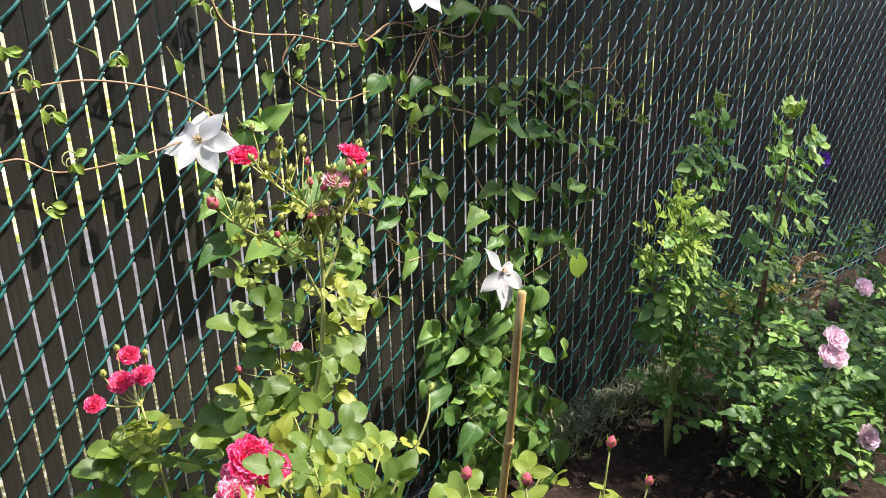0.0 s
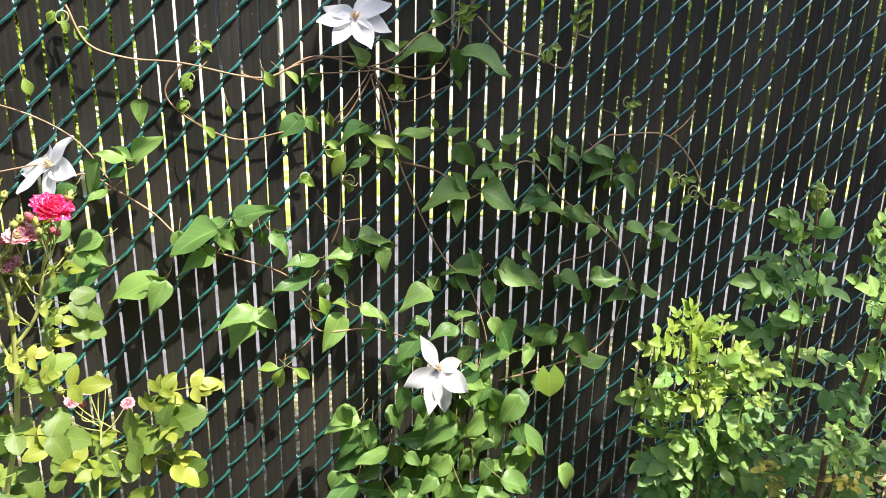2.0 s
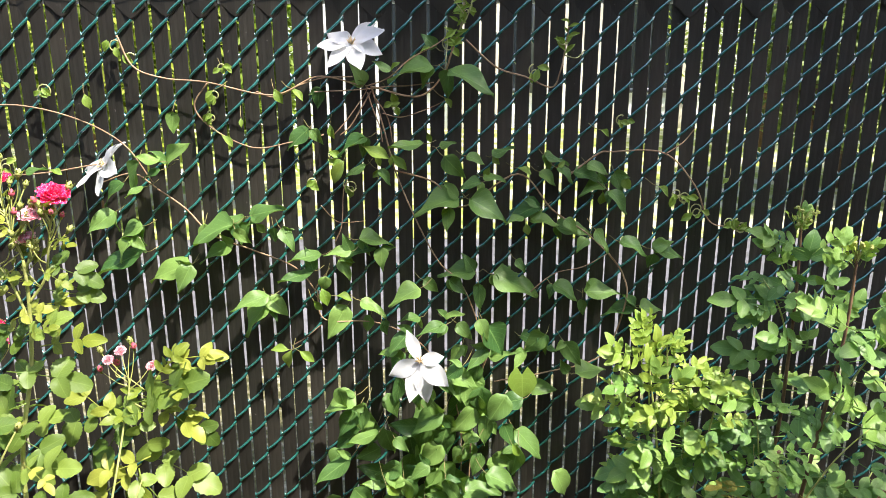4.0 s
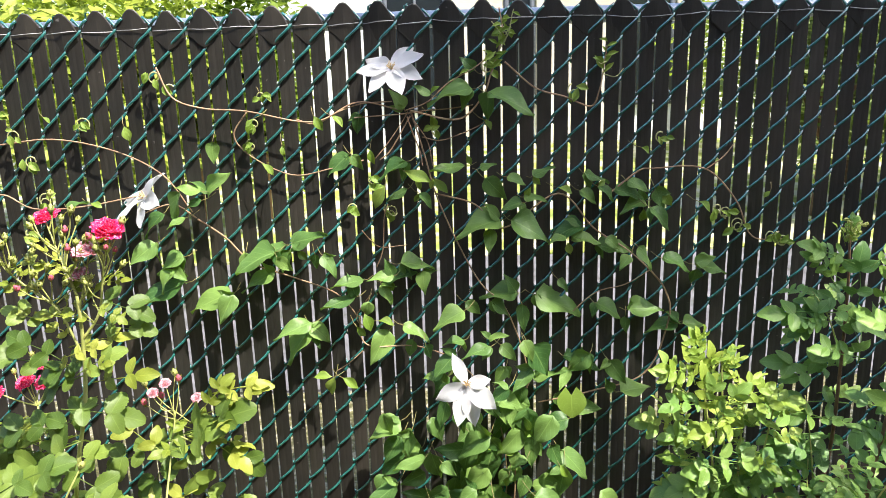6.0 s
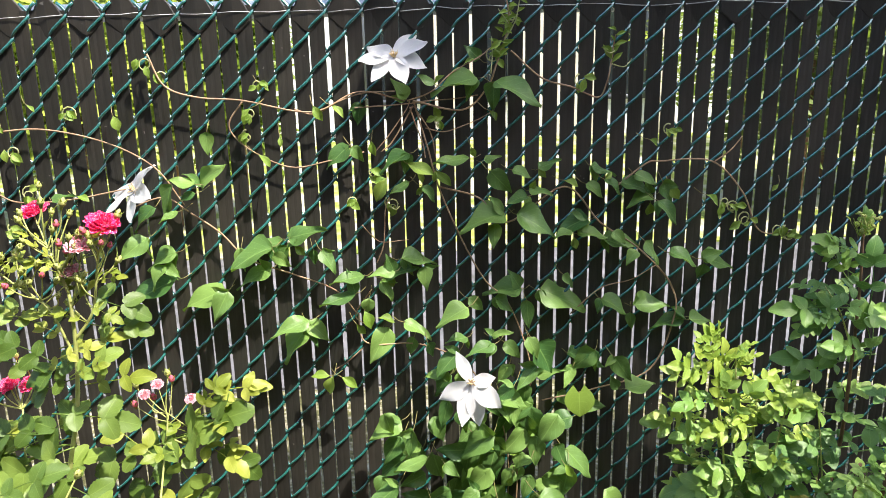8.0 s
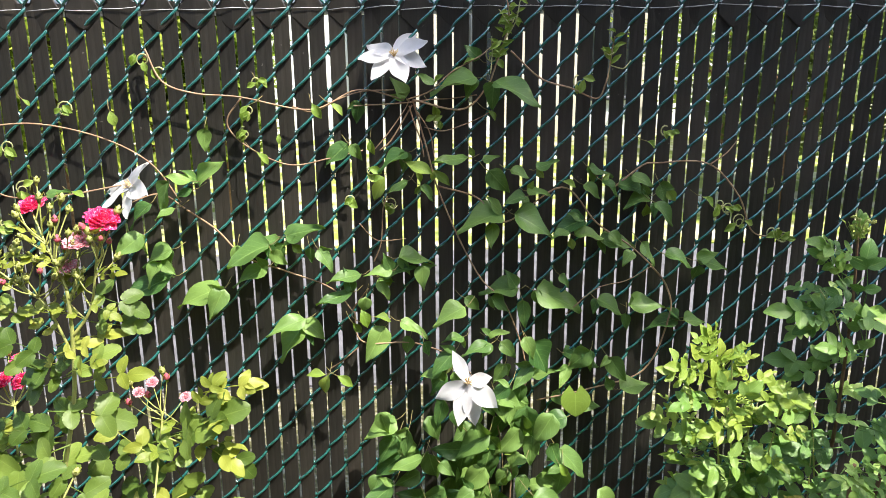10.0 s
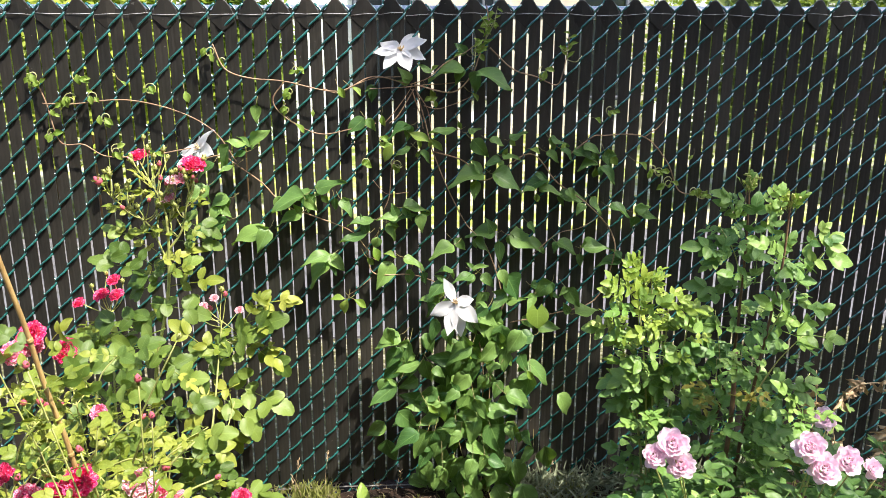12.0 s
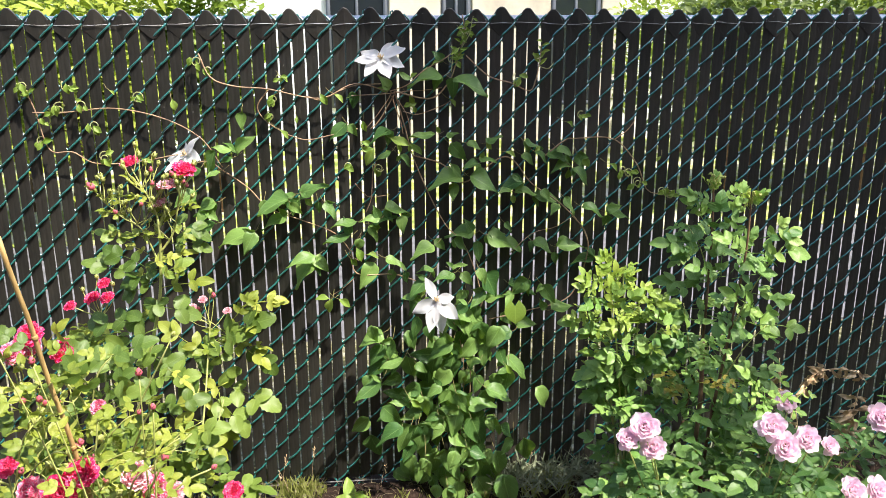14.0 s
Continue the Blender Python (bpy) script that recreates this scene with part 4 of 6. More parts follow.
def upright_shoots():
    """Pale growing tips above the top leaves, with narrow young leaves and hooked leaf stalks."""
    rng = random.Random(14)
    for line in (((0.494, 1.429), (0.514, 1.466), (0.522, 1.503), (0.525, 1.515)), ((0.501, 1.461), (0.489, 1.478), (0.478, 1.491)), ((0.462, 1.359), (0.466, 1.403), (0.463, 1.436)), ((0.724, 1.373), (0.749, 1.367), (0.769, 1.383)), ((0.731, 1.40), (0.715, 1.396), (0.705, 1.405)), ((0.235, 1.076), (0.249, 1.07), (0.257, 1.076))):
        bm = bmesh.new()
        tube(bm, spline([(x, -0.032 - 0.02 * rng.random(), z) for x, z in line], 5), 0.0014, 5, 0.7)
        bm.transform(BACK)
        part("tendril", bm, VINE_GREEN, vine)
    for lo, hi, count in (((0.478, 1.39), (0.503, 1.50), 15), ((0.724, 1.37), (0.733, 1.445), 8), ((0.51, 1.46), (0.525, 1.515), 5)):
        for k in range(count):
            t = (k + rng.random()) / count
            x, z = lo[0] + (hi[0] - lo[0]) * t, lo[1] + (hi[1] - lo[1]) * t
            side = -1 if k % 2 else 1
            s = rng.uniform(0.018, 0.036) * (1.1 - 0.4 * t)
            part("leaf", rng.choice(CL_YOUNG), None, vine, m=BACK @ Matrix.Translation((x, -0.035, z)) @ facing((side * rng.uniform(0.35, 1), -0.3, rng.uniform(-0.4, 1)), (rng.uniform(-0.5, 0.5), -1, 0.5)) @ Matrix.Diagonal((s, s * 0.6, s, 1)))


upright_shoots()


def clematis_flower(at, face, size, tilts, angles, seed, lengths=(1.0,), widths=(0.58,)):
    """A large open bloom: pointed petals at the given angles round a tuft of stamens."""
    rng = random.Random(seed)
    n = Vector(face).normalized()
    core = bmesh.new()
    bmesh.ops.create_uvsphere(core, u_segments=8, v_segments=5, radius=0.005)
    side = Vector((1, 0, 0)) if abs(n.x) < 0.85 else Vector((0, 1, 0))
    flower = part("flower", core, STAMEN, vine, "large white clematis bloom with pointed petals", BACK @ Matrix.Translation(at) @ facing(side - n * side.dot(n), n))
    for k, turn in enumerate(angles):
        a = radians(turn + rng.uniform(-5, 5))
        tilt = tilts + rng.uniform(-0.12, 0.12) * (1 if seed < 3 else 2.5)
        bm = bmesh.new()
        m = facing((math.cos(a) * math.cos(tilt), math.sin(a) * math.cos(tilt), math.sin(tilt)), (0, 0, 1))
        blade(bm, m, lambda u: 0.5 * math.sin(math.pi * (0.06 + 0.93 * u ** 1.05)) ** 1.1, size * lengths[k % len(lengths)] * rng.uniform(0.93, 1.06), size * widths[k % len(widths)], 0.25, rng.uniform(0.0, 0.22), 0.05, 0, 10, seed * 10 + k)
        part("petal", bm, WHITE_PETAL, flower)
    bm = bmesh.new()
    for k in range(26):
        a, r = rng.uniform(0, 6.28), rng.uniform(0.002, 0.012)
        tube(bm, [(0, 0, 0), (math.cos(a) * r * 0.6, math.sin(a) * r * 0.6, 0.008), (math.cos(a) * r, math.sin(a) * r, rng.uniform(0.011, 0.017))], 0.0008, 4)
    part("stamen_tuft", bm, STAMEN, flower, "tuft of tan stamens")


clematis_flower((0.257, -0.040, 1.398), (-0.12, -0.66, 0.75), 0.074, 0.08, [190, 228, 290, 335, 18, 55, 150], 1)
clematis_flower((0.401, -0.165, 0.699), (0.05, -0.90, 0.42), 0.104, -0.16, [108, 6, -42, -78, -108, -150], 2, (0.80, 0.56, 0.86, 0.98, 0.96, 0.80), (0.30, 0.32, 0.46, 0.42, 0.42, 0.40))
clematis_flower((-0.311, -0.047, 1.130), (-0.70, -0.42, 0.58), 0.078, 0.26, [8, 62, 118, 160, 214, 262, 318], 3)


# ---- rose leaves: (x, z, length, angle) of the sprays ----
PLUME_BACK = (
    (1.126, 1.021, 0.093, 151), (1.199, 0.958, 0.101, 95), (1.167, 0.931, 0.098, -161), (1.086, 0.889, 0.127, 168), (1.113, 0.762, 0.115, 178), (1.198, 0.771, 0.100, -161),
    (1.233, 0.705, 0.094, -2), (1.154, 0.818, 0.107, 159), (1.222, 0.828, 0.106, 105), (1.111, 0.860, 0.088, -161), (1.147, 0.976, 0.094, 150),
)
PLUME_FRONT = (
    (1.109, 1.074, 0.071, 41), (1.135, 1.004, 0.086, 63), (1.283, 0.924, 0.133, 6), (1.262, 0.970, 0.078, 30), (1.220, 0.880, 0.099, -30), (1.131, 0.944, 0.097, 150),
    (1.179, 0.871, 0.090, 19), (1.261, 0.789, 0.093, 8), (1.165, 0.798, 0.100, 150), (1.194, 0.932, 0.078, 64),
)
LOW_BACK = (
    (1.146, 0.674, 0.127, 178), (1.078, 0.666, 0.120, 158), (1.201, 0.565, 0.115, -172), (1.059, 0.607, 0.100, -161), (1.126, 0.484, 0.130, 177), (1.076, 0.535, 0.101, -161),
    (1.158, 0.383, 0.117, -172), (1.105, 0.605, 0.107, 167), (1.185, 0.481, 0.104, -116), (1.084, 0.424, 0.114, -161),
)
LOW_FRONT = (
    (1.247, 0.713, 0.144, -12), (1.312, 0.710, 0.099, -7), (1.140, 0.717, 0.112, -22), (1.189, 0.655, 0.116, 8), (1.264, 0.557, 0.136, -13), (1.217, 0.587, 0.103, -22),
    (1.153, 0.573, 0.109, -3), (1.137, 0.506, 0.110, -3), (1.209, 0.445, 0.129, -23), (1.153, 0.448, 0.122, -58), (1.180, 0.515, 0.118, -32),
)
LIGHT_TOP = (
    (0.835, 0.852, 0.077, 102), (0.805, 0.810, 0.090, 149), (0.881, 0.796, 0.100, 93), (0.925, 0.783, 0.085, 63), (0.958, 0.771, 0.095, 30), (1.006, 0.752, 0.107, 13),
    (0.818, 0.749, 0.099, 168), (0.861, 0.758, 0.102, 102), (0.892, 0.695, 0.099, 178), (0.942, 0.687, 0.096, 19), (0.789, 0.682, 0.098, 178), (0.845, 0.652, 0.098, -172),
    (0.923, 0.637, 0.100, -3), (0.979, 0.703, 0.098, 8), (0.905, 0.751, 0.085, 63),
)
LIGHT_LOW = (
    (0.982, 0.630, 0.105, -22), (0.863, 0.566, 0.121, -172), (0.819, 0.545, 0.098, -161), (0.845, 0.478, 0.099, -161), (0.920, 0.540, 0.121, -42), (0.990, 0.513, 0.116, -13),
    (0.935, 0.480, 0.108, -87), (1.024, 0.588, 0.116, -13), (0.883, 0.612, 0.099, -172), (0.964, 0.561, 0.102, -3), (0.891, 0.446, 0.099, -161), (0.982, 0.453, 0.110, -33),
    (0.950, 0.419, 0.113, -60),
)
ROSE_CANE = (
    (-0.416, 0.917, 0.095, 156), (-0.374, 0.852, 0.092, -161), (-0.297, 0.814, 0.099, -13), (-0.270, 0.862, 0.101, 14), (-0.299, 0.935, 0.091, 19), (-0.252, 0.962, 0.080, -2),
    (-0.352, 0.989, 0.069, 167), (-0.354, 0.792, 0.113, -151), (-0.357, 0.890, 0.090, -171), (-0.409, 0.986, 0.068, 145), (-0.378, 0.943, 0.078, 145), (-0.279, 0.911, 0.075, 29),
    (-0.309, 1.016, 0.076, 57), (-0.248, 1.009, 0.079, -12), (-0.381, 0.739, 0.112, -161), (-0.441, 0.771, 0.109, -172), (-0.323, 0.686, 0.100, -25),
)
ROSE_SIDE = (
    (-0.316, 0.630, 0.115, 144), (-0.233, 0.620, 0.129, 19), (-0.177, 0.658, 0.120, 29), (-0.110, 0.723, 0.107, 19), (-0.156, 0.582, 0.117, -25), (-0.132, 0.546, 0.110, -46),
    (-0.278, 0.582, 0.107, -161), (-0.275, 0.482, 0.118, -172), (-0.300, 0.436, 0.122, -151), (-0.221, 0.414, 0.121, -36), (-0.171, 0.435, 0.129, -14), (-0.240, 0.385, 0.132, -85),
    (-0.351, 0.585, 0.116, -172), (-0.157, 0.719, 0.078, 58), (-0.217, 0.550, 0.113, -66), (-0.303, 0.531, 0.125, -131),
)
ROSE_FRONT = (
    (-0.312, 0.599, 0.104, 112), (-0.273, 0.592, 0.101, 29), (-0.332, 0.485, 0.109, -161), (-0.272, 0.507, 0.119, 19), (-0.225, 0.540, 0.109, 19), (-0.230, 0.479, 0.108, -26),
    (-0.289, 0.462, 0.118, -68), (-0.372, 0.612, 0.088, 143), (-0.298, 0.657, 0.096, 8), (-0.363, 0.523, 0.107, -172), (-0.209, 0.452, 0.081, -15), (-0.392, 0.544, 0.099, -161),
    (-0.248, 0.423, 0.083, -38), (-0.396, 0.710, 0.101, 155), (-0.375, 0.747, 0.099, 29), (-0.438, 0.750, 0.092, 155),
)
ROSE_NEAR = (
    (-0.407, 0.753, 0.092, 111), (-0.371, 0.716, 0.098, 57), (-0.338, 0.732, 0.084, 29), (-0.540, 0.690, 0.106, -161), (-0.586, 0.638, 0.103, -172), (-0.512, 0.661, 0.094, -38),
    (-0.557, 0.735, 0.091, 154), (-0.492, 0.696, 0.098, 57), (-0.574, 0.779, 0.091, 142), (-0.417, 0.665, 0.101, 29), (-0.449, 0.729, 0.086, 143), (-0.388, 0.562, 0.100, 19),
    (-0.448, 0.603, 0.091, -161), (-0.522, 0.589, 0.089, -172), (-0.597, 0.557, 0.099, -161), (-0.360, 0.523, 0.098, -27), (-0.455, 0.808, 0.069, 143), (-0.517, 0.802, 0.087, 56),
    (-0.542, 0.846, 0.082, 143), (-0.449, 0.528, 0.101, -50),
)


# ---- roses and shrubs ----
ROSE_LEAVES = compound_meshes("leaf", ROSE_LEAF, 5, 6, round_shape, 0.80, 0.06, 1.08)
ROSE_SHOOTS = compound_meshes("leaf", ROSE_YOUNG, 5, 4, oval_shape, 0.66)
SHRUB_LEAVES = compound_meshes("leaf", SHRUB_LEAF, 5, 5, oval_shape, 0.70, blade_size=0.98) + compound_meshes("leaf", SHRUB_LEAF, 7, 3, oval_shape, 0.66, blade_size=0.86)
SHRUB_SHOOTS = compound_meshes("leaf", SHRUB_YOUNG, 5, 5, oval_shape, 0.68, blade_size=0.96) + compound_meshes("leaf", SHRUB_YOUNG, 7, 2, oval_shape, 0.64, blade_size=0.85)
YELLOW_SHOOTS = compound_meshes("leaf", SHRUB_YELLOW, 7, 4, oval_shape, 0.62, blade_size=0.85)
COPPER_SHOOTS = compound_meshes("leaf", COPPER, 5, 3, oval_shape, 0.62)
PINK_LEAVES = compound_meshes("leaf", PINK_ROSE_LEAF, 5, 5, oval_shape, 0.64)
FULL = ((6, 0.10, 8, 0.36), (9, 0.32, 22, 0.40), (12, 0.56, 42, 0.43), (14, 0.80, 62, 0.46), (14, 1.0, 84, 0.48))
LOOSE = ((5, 0.10, 8, 0.44), (7, 0.34, 22, 0.54), (8, 0.62, 42, 0.62), (8, 0.86, 62, 0.66), (7, 1.0, 82, 0.62))
RED_BLOOMS = [bloom_mesh("bloom", mat, FULL, k) for k, mat in enumerate((RED_PETAL, RED_DEEP, RED_PETAL, RED_DEEP))]
PALE_BLOOMS = [bloom_mesh("bloom", PALE_STRIPED, FULL, k) for k in (5, 6)]
PINK_BLOOMS = [bloom_mesh("bloom", PINK_PETAL, LOOSE, k, 0.5) for k in (11, 12, 13)]


def bud_meshes(petal, name="bud"):
    out = []
    for k in range(3):
        bm = bmesh.new()
        prof = [(0.0, 0.16), (0.16, 0.34), (0.36, 0.42), (0.62, 0.32), (0.85, 0.16), (1.0, 0.03)]
        rings = [[bm.verts.new((r * math.cos(a), r * math.sin(a), z)) for a in (6.283 * j / 8 + z for j in range(8))] for z, r in prof]
        for a, b in zip(rings, rings[1:]):
            for j in range(8):
                bm.faces.new((a[j], a[(j + 1) % 8], b[(j + 1) % 8], b[j]))
        bm.faces.new(rings[-1])
        bm.loops.layers.uv.verify()
        out.append(finish(bm, name, petal))
    return out


def sepal_mesh():
    bm = bmesh.new()
    for k in range(5):
        a = 1.2566 * k
        m = Matrix.Translation((0, 0, 0.02)) @ facing((math.cos(a) * 0.7, math.sin(a) * 0.7, 0.75), (-math.cos(a), -math.sin(a), 0.6))
        blade(bm, m, lance_shape, 0.95, 0.30, 0.2, -0.25, 0.05, 0, 5, k)
    tube(bm, [(0, 0, -0.35), (0, 0, -0.1), (0, 0, 0.1)], 0.15, 7, 1.5)
    return finish(bm, "calyx", ROSE_YOUNG)


RED_BUDS, GREEN_BUDS = bud_meshes(BUD_PINK), bud_meshes(CANE)
SEPALS = sepal_mesh()


def aim(n, spin=0.0):
    """The turn that lays z along n."""
    n = Vector(n).normalized()
    return facing(n.orthogonal(), n) @ Matrix.Rotation(spin, 4, "Z")


class Plant:
    """A plant that grows from its base: canes, feathered leaves, blooms and buds, each a part."""

    def __init__(self, name, label, category, base, seed, group=""):
        self.root = thing(name, label, category, base, group)
        self.back = Matrix.Translation(-Vector(base))
        self.rng = random.Random(seed)

    def cane(self, pts, radius, material=CANE, taper=0.45):
        line = spline(pts, 6)
        bm = bmesh.new()
        tube(bm, line, radius, 7, taper)
        bm.transform(self.back)
        part("cane", bm, material, self.root)
        return line

    def leaf(self, meshes, at, d, size, up=(0, -0.3, 1)):
        r = self.rng
        n = Vector(up) + Vector((r.uniform(-0.5, 0.5), r.uniform(-0.5, 0.3), 0))
        part("leaf", r.choice(meshes), None, self.root, m=self.back @ Matrix.Translation(at) @ facing(d, n) @ Matrix.Diagonal((size, size * r.uniform(0.9, 1.1), size, 1)))

    def leaves_on(self, line, meshes, count, lo, hi, size, rise=0.25, young=(), top=0.85):
        r = self.rng
        a = r.uniform(0, 6.28)
        for k in range(count):
            t = lo + (hi - lo) * (k + r.uniform(0, 0.8)) / count
            p = line[min(len(line) - 1, int(t * (len(line) - 1)))]
            a += 2.4 + r.uniform(-0.4, 0.4)
            d = Vector((math.cos(a), math.sin(a) * 0.9 - 0.12, rise + r.uniform(-0.35, 0.35)))
            fresh = young and t > top
            self.leaf(young if fresh else meshes, p, d, size * r.uniform(0.75, 1.15) * (0.75 if fresh else 1))

    def mound(self, meshes, count, centre, radii, size, young=(), share=0.2):
        r = self.rng
        for k in range(count):
            v = Vector((r.gauss(0, 1), r.gauss(0, 1), r.gauss(0, 1))).normalized() * r.random() ** 0.4
            p = Vector(centre) + Vector((v.x * radii[0], v.y * radii[1], v.z * radii[2]))
            d = Vector((v.x + r.uniform(-0.5, 0.5), v.y - 0.25 + r.uniform(-0.5, 0.5), r.uniform(-0.35, 0.35)))
            pick = young if young and r.random() < share * (1 + v.z) else meshes
            self.leaf(pick, p - d.normalized() * size * 0.5, d, size * r.uniform(0.7, 1.15))

    def sprays(self, rows, meshes, depth, spread, grow=1.0, young=(), share=0.0, up=(0.0, -0.75, 0.85)):
        """Feathered leaves that stand at given places: (x, z, length, angle)."""
        r = self.rng
        for x, z, ln, turn in rows:
            a = radians(turn + r.uniform(-8, 8))
            d = Vector((math.cos(a), r.uniform(-0.35, 0.15), math.sin(a)))
            ln = ln * grow * r.uniform(0.92, 1.1)
            at = Vector((x, depth + r.uniform(-spread, spread), z)) - d * ln * 0.5
            self.leaf(young if young and r.random() < share else meshes, at, d, ln, up)

    def bloom(self, meshes, at, n, size, k=None):
        me = meshes[k] if k is not None else self.rng.choice(meshes)
        b = part("bloom", me, None, self.root, m=self.back @ Matrix.Translation(at) @ aim(n, self.rng.uniform(0, 6)) @ Matrix.Scale(size * 0.64, 4))
        part("calyx", SEPALS, None, b, "green calyx", Matrix.Translation((0, 0, -0.22)) @ Matrix.Scale(0.45, 4))

    def bud(self, meshes, at, n, size):
        b = part("bud", self.rng.choice(meshes), None, self.root, m=self.back @ Matrix.Translation(at) @ aim(n, self.rng.uniform(0, 6)) @ Matrix.Scale(size, 4))
        part("calyx", SEPALS, None, b, "green calyx")

    def spray(self, root, heads, radius=0.0016):
        """Fine stalks from the top of a cane to its heads."""
        for h in heads:
            h = Vector(h)
            mid = (Vector(root) * 0.45 + h * 0.55) + Vector((self.rng.uniform(-0.015, 0.015), self.rng.uniform(-0.01, 0.01), -0.01))
            self.cane([root, mid, h], radius, CANE, 0.7)


def tall_red_rose():
    p = Plant("red_rose_bush", "tall rose bush with striped red blooms and many buds", "rose bush", (-0.33, -0.52, 0), 21, "red roses")
    r = p.rng
    main = p.cane([(-0.33, -0.52, -0.02), (-0.365, -0.47, 0.35), (-0.366, -0.46, 0.616), (-0.319, -0.46, 0.825), (-0.305, -0.46, 0.95), (-0.303, -0.46, 1.034)], 0.0056, taper=0.55)
    right = p.cane([main[-7], (-0.27, -0.455, 1.0), (-0.25, -0.46, 1.08), (-0.229, -0.463, 1.148)], 0.0030)
    mid = p.cane([main[-1], (-0.318, -0.455, 1.08), (-0.345, -0.42, 1.11), (-0.380, -0.375, 1.155)], 0.0028)
    left = p.cane([main[-9], (-0.345, -0.45, 1.005), (-0.386, -0.44, 1.035), (-0.434, -0.43, 1.074), (-0.452, -0.42, 1.095)], 0.0026)
    inner = p.cane([main[-3], (-0.285, -0.46, 1.06), (-0.271, -0.46, 1.112)], 0.0022)
    p.sprays(ROSE_CANE, ROSE_LEAVES, -0.46, 0.05, 1.12, ROSE_SHOOTS, 0.2)
    p.sprays(ROSE_CANE[4:14], ROSE_SHOOTS, -0.44, 0.06, 0.7)
    for h, s in (((-0.229, -0.463, 1.159), 0.056), ((-0.271, -0.47, 1.123), 0.046), ((-0.381, -0.37, 1.165), 0.050), ((-0.297, -0.455, 1.075), 0.036)):
        p.bloom(RED_BLOOMS if s > 0.048 else PALE_BLOOMS, h, (r.uniform(-0.3, 0.4), -0.36, 0.92), s)
    p.bud(RED_BUDS, (-0.457, -0.42, 1.103), (-0.6, -0.2, 0.8), 0.024)
    # buds stand in loose clusters along the upper canes
    for line, count, wide in ((mid, 18, 0.050), (left, 17, 0.042), (right, 14, 0.040), (inner, 6, 0.03)):
        for k in range(count):
            q = line[int((0.15 + 0.75 * r.random()) * (len(line) - 1))]
            out = Vector((r.uniform(-0.9, 0.9) * wide, r.uniform(-0.9, 0.6) * wide, r.uniform(0.5, 1.5) * wide))
            bend = Vector((r.uniform(-0.006, 0.006), r.uniform(-0.006, 0.006), -0.004))
            p.cane([q, q + out * 0.5 + bend, q + out], 0.0014, CANE, 0.8)
            p.bud(GREEN_BUDS if r.random() < 0.85 else RED_BUDS, q + out, out + Vector((0, 0, 0.02)), r.uniform(0.011, 0.017))
        for k in range(count // 3):
            q = line[int(r.uniform(0.1, 0.9) * (len(line) - 1))]
            p.leaf(ROSE_SHOOTS, q, (r.uniform(-1, 1), r.uniform(-0.8, 0.3), 0.35), r.uniform(0.035, 0.060))
    # a lower side with pale buds
    side = p.cane([(-0.31, -0.50, 0.16), (-0.27, -0.36, 0.40), (-0.262, -0.21, 0.60), (-0.258, -0.18, 0.665)], 0.0034)
    p.sprays(ROSE_SIDE, ROSE_LEAVES, -0.21, 0.05, 1.12, ROSE_SHOOTS, 0.3)
    p.sprays(ROSE_SIDE[2:4] + ROSE_SIDE[13:14], ROSE_SHOOTS, -0.19, 0.03, 0.95)
    for k, at in enumerate(((-0.306, -0.17, 0.709), (-0.276, -0.17, 0.731), (-0.244, -0.17, 0.735), (-0.209, -0.17, 0.694), (-0.206, -0.18, 0.613), (-0.324, -0.16, 0.721), (-0.335, -0.15, 0.67), (-0.255, -0.16, 0.745), (-0.29, -0.16, 0.69))):
        p.spray(side[-1 - k % 4], [at], 0.0013)
        if k in (0, 1, 3):
            p.bloom(PALE_BLOOMS, at, (r.uniform(-0.4, 0.4), -0.5, 0.8), 0.026)
        else:
            p.bud(RED_BUDS if k % 2 == 0 else GREEN_BUDS, at, (at[0] + 0.26, -0.2, 0.8), 0.018)
    twig = p.cane([side[-6], (-0.19, -0.20, 0.60), (-0.135, -0.18, 0.72)], 0.0022)
    p.leaves_on(twig, ROSE_SHOOTS, 6, 0.25, 1.0, 0.085, 0.2)
    p.cane([(-0.30, -0.50, 0.1), (-0.26, -0.38, 0.3), (-0.22, -0.27, 0.46)], 0.003)


def rear_red_rose():
    p = Plant("red_rose_bush", "rose bush with a cluster of striped red blooms by the fence", "rose bush", (-0.53, -0.32, 0), 22, "red roses")
    c = p.cane([(-0.53, -0.32, -0.02), (-0.54, -0.28, 0.4), (-0.55, -0.2, 0.70)], 0.0045)
    p.leaves_on(c, ROSE_LEAVES, 16, 0.4, 0.98, 0.13, 0.1)
    for k, (at, s) in enumerate((((-0.547, -0.165, 0.79), 0.040), ((-0.575, -0.19, 0.755), 0.046), ((-0.535, -0.19, 0.755), 0.042), ((-0.63, -0.21, 0.74), 0.036))):
        p.spray(c[-1], [at], 0.002)
        p.bloom(RED_BLOOMS, at, (-0.2, -0.45, 0.85), s, 1 + 2 * (k % 2))
    p.mound(ROSE_LEAVES, 11, (-0.57, -0.25, 0.66), (0.08, 0.06, 0.05), 0.10, ROSE_SHOOTS, 0.3)
    for at in ((-0.60, -0.18, 0.77), (-0.52, -0.17, 0.78), (-0.565, -0.16, 0.80)):
        p.spray(c[-1], [at], 0.0013)
        p.bud(GREEN_BUDS, at, (0, -0.2, 1), 0.015)


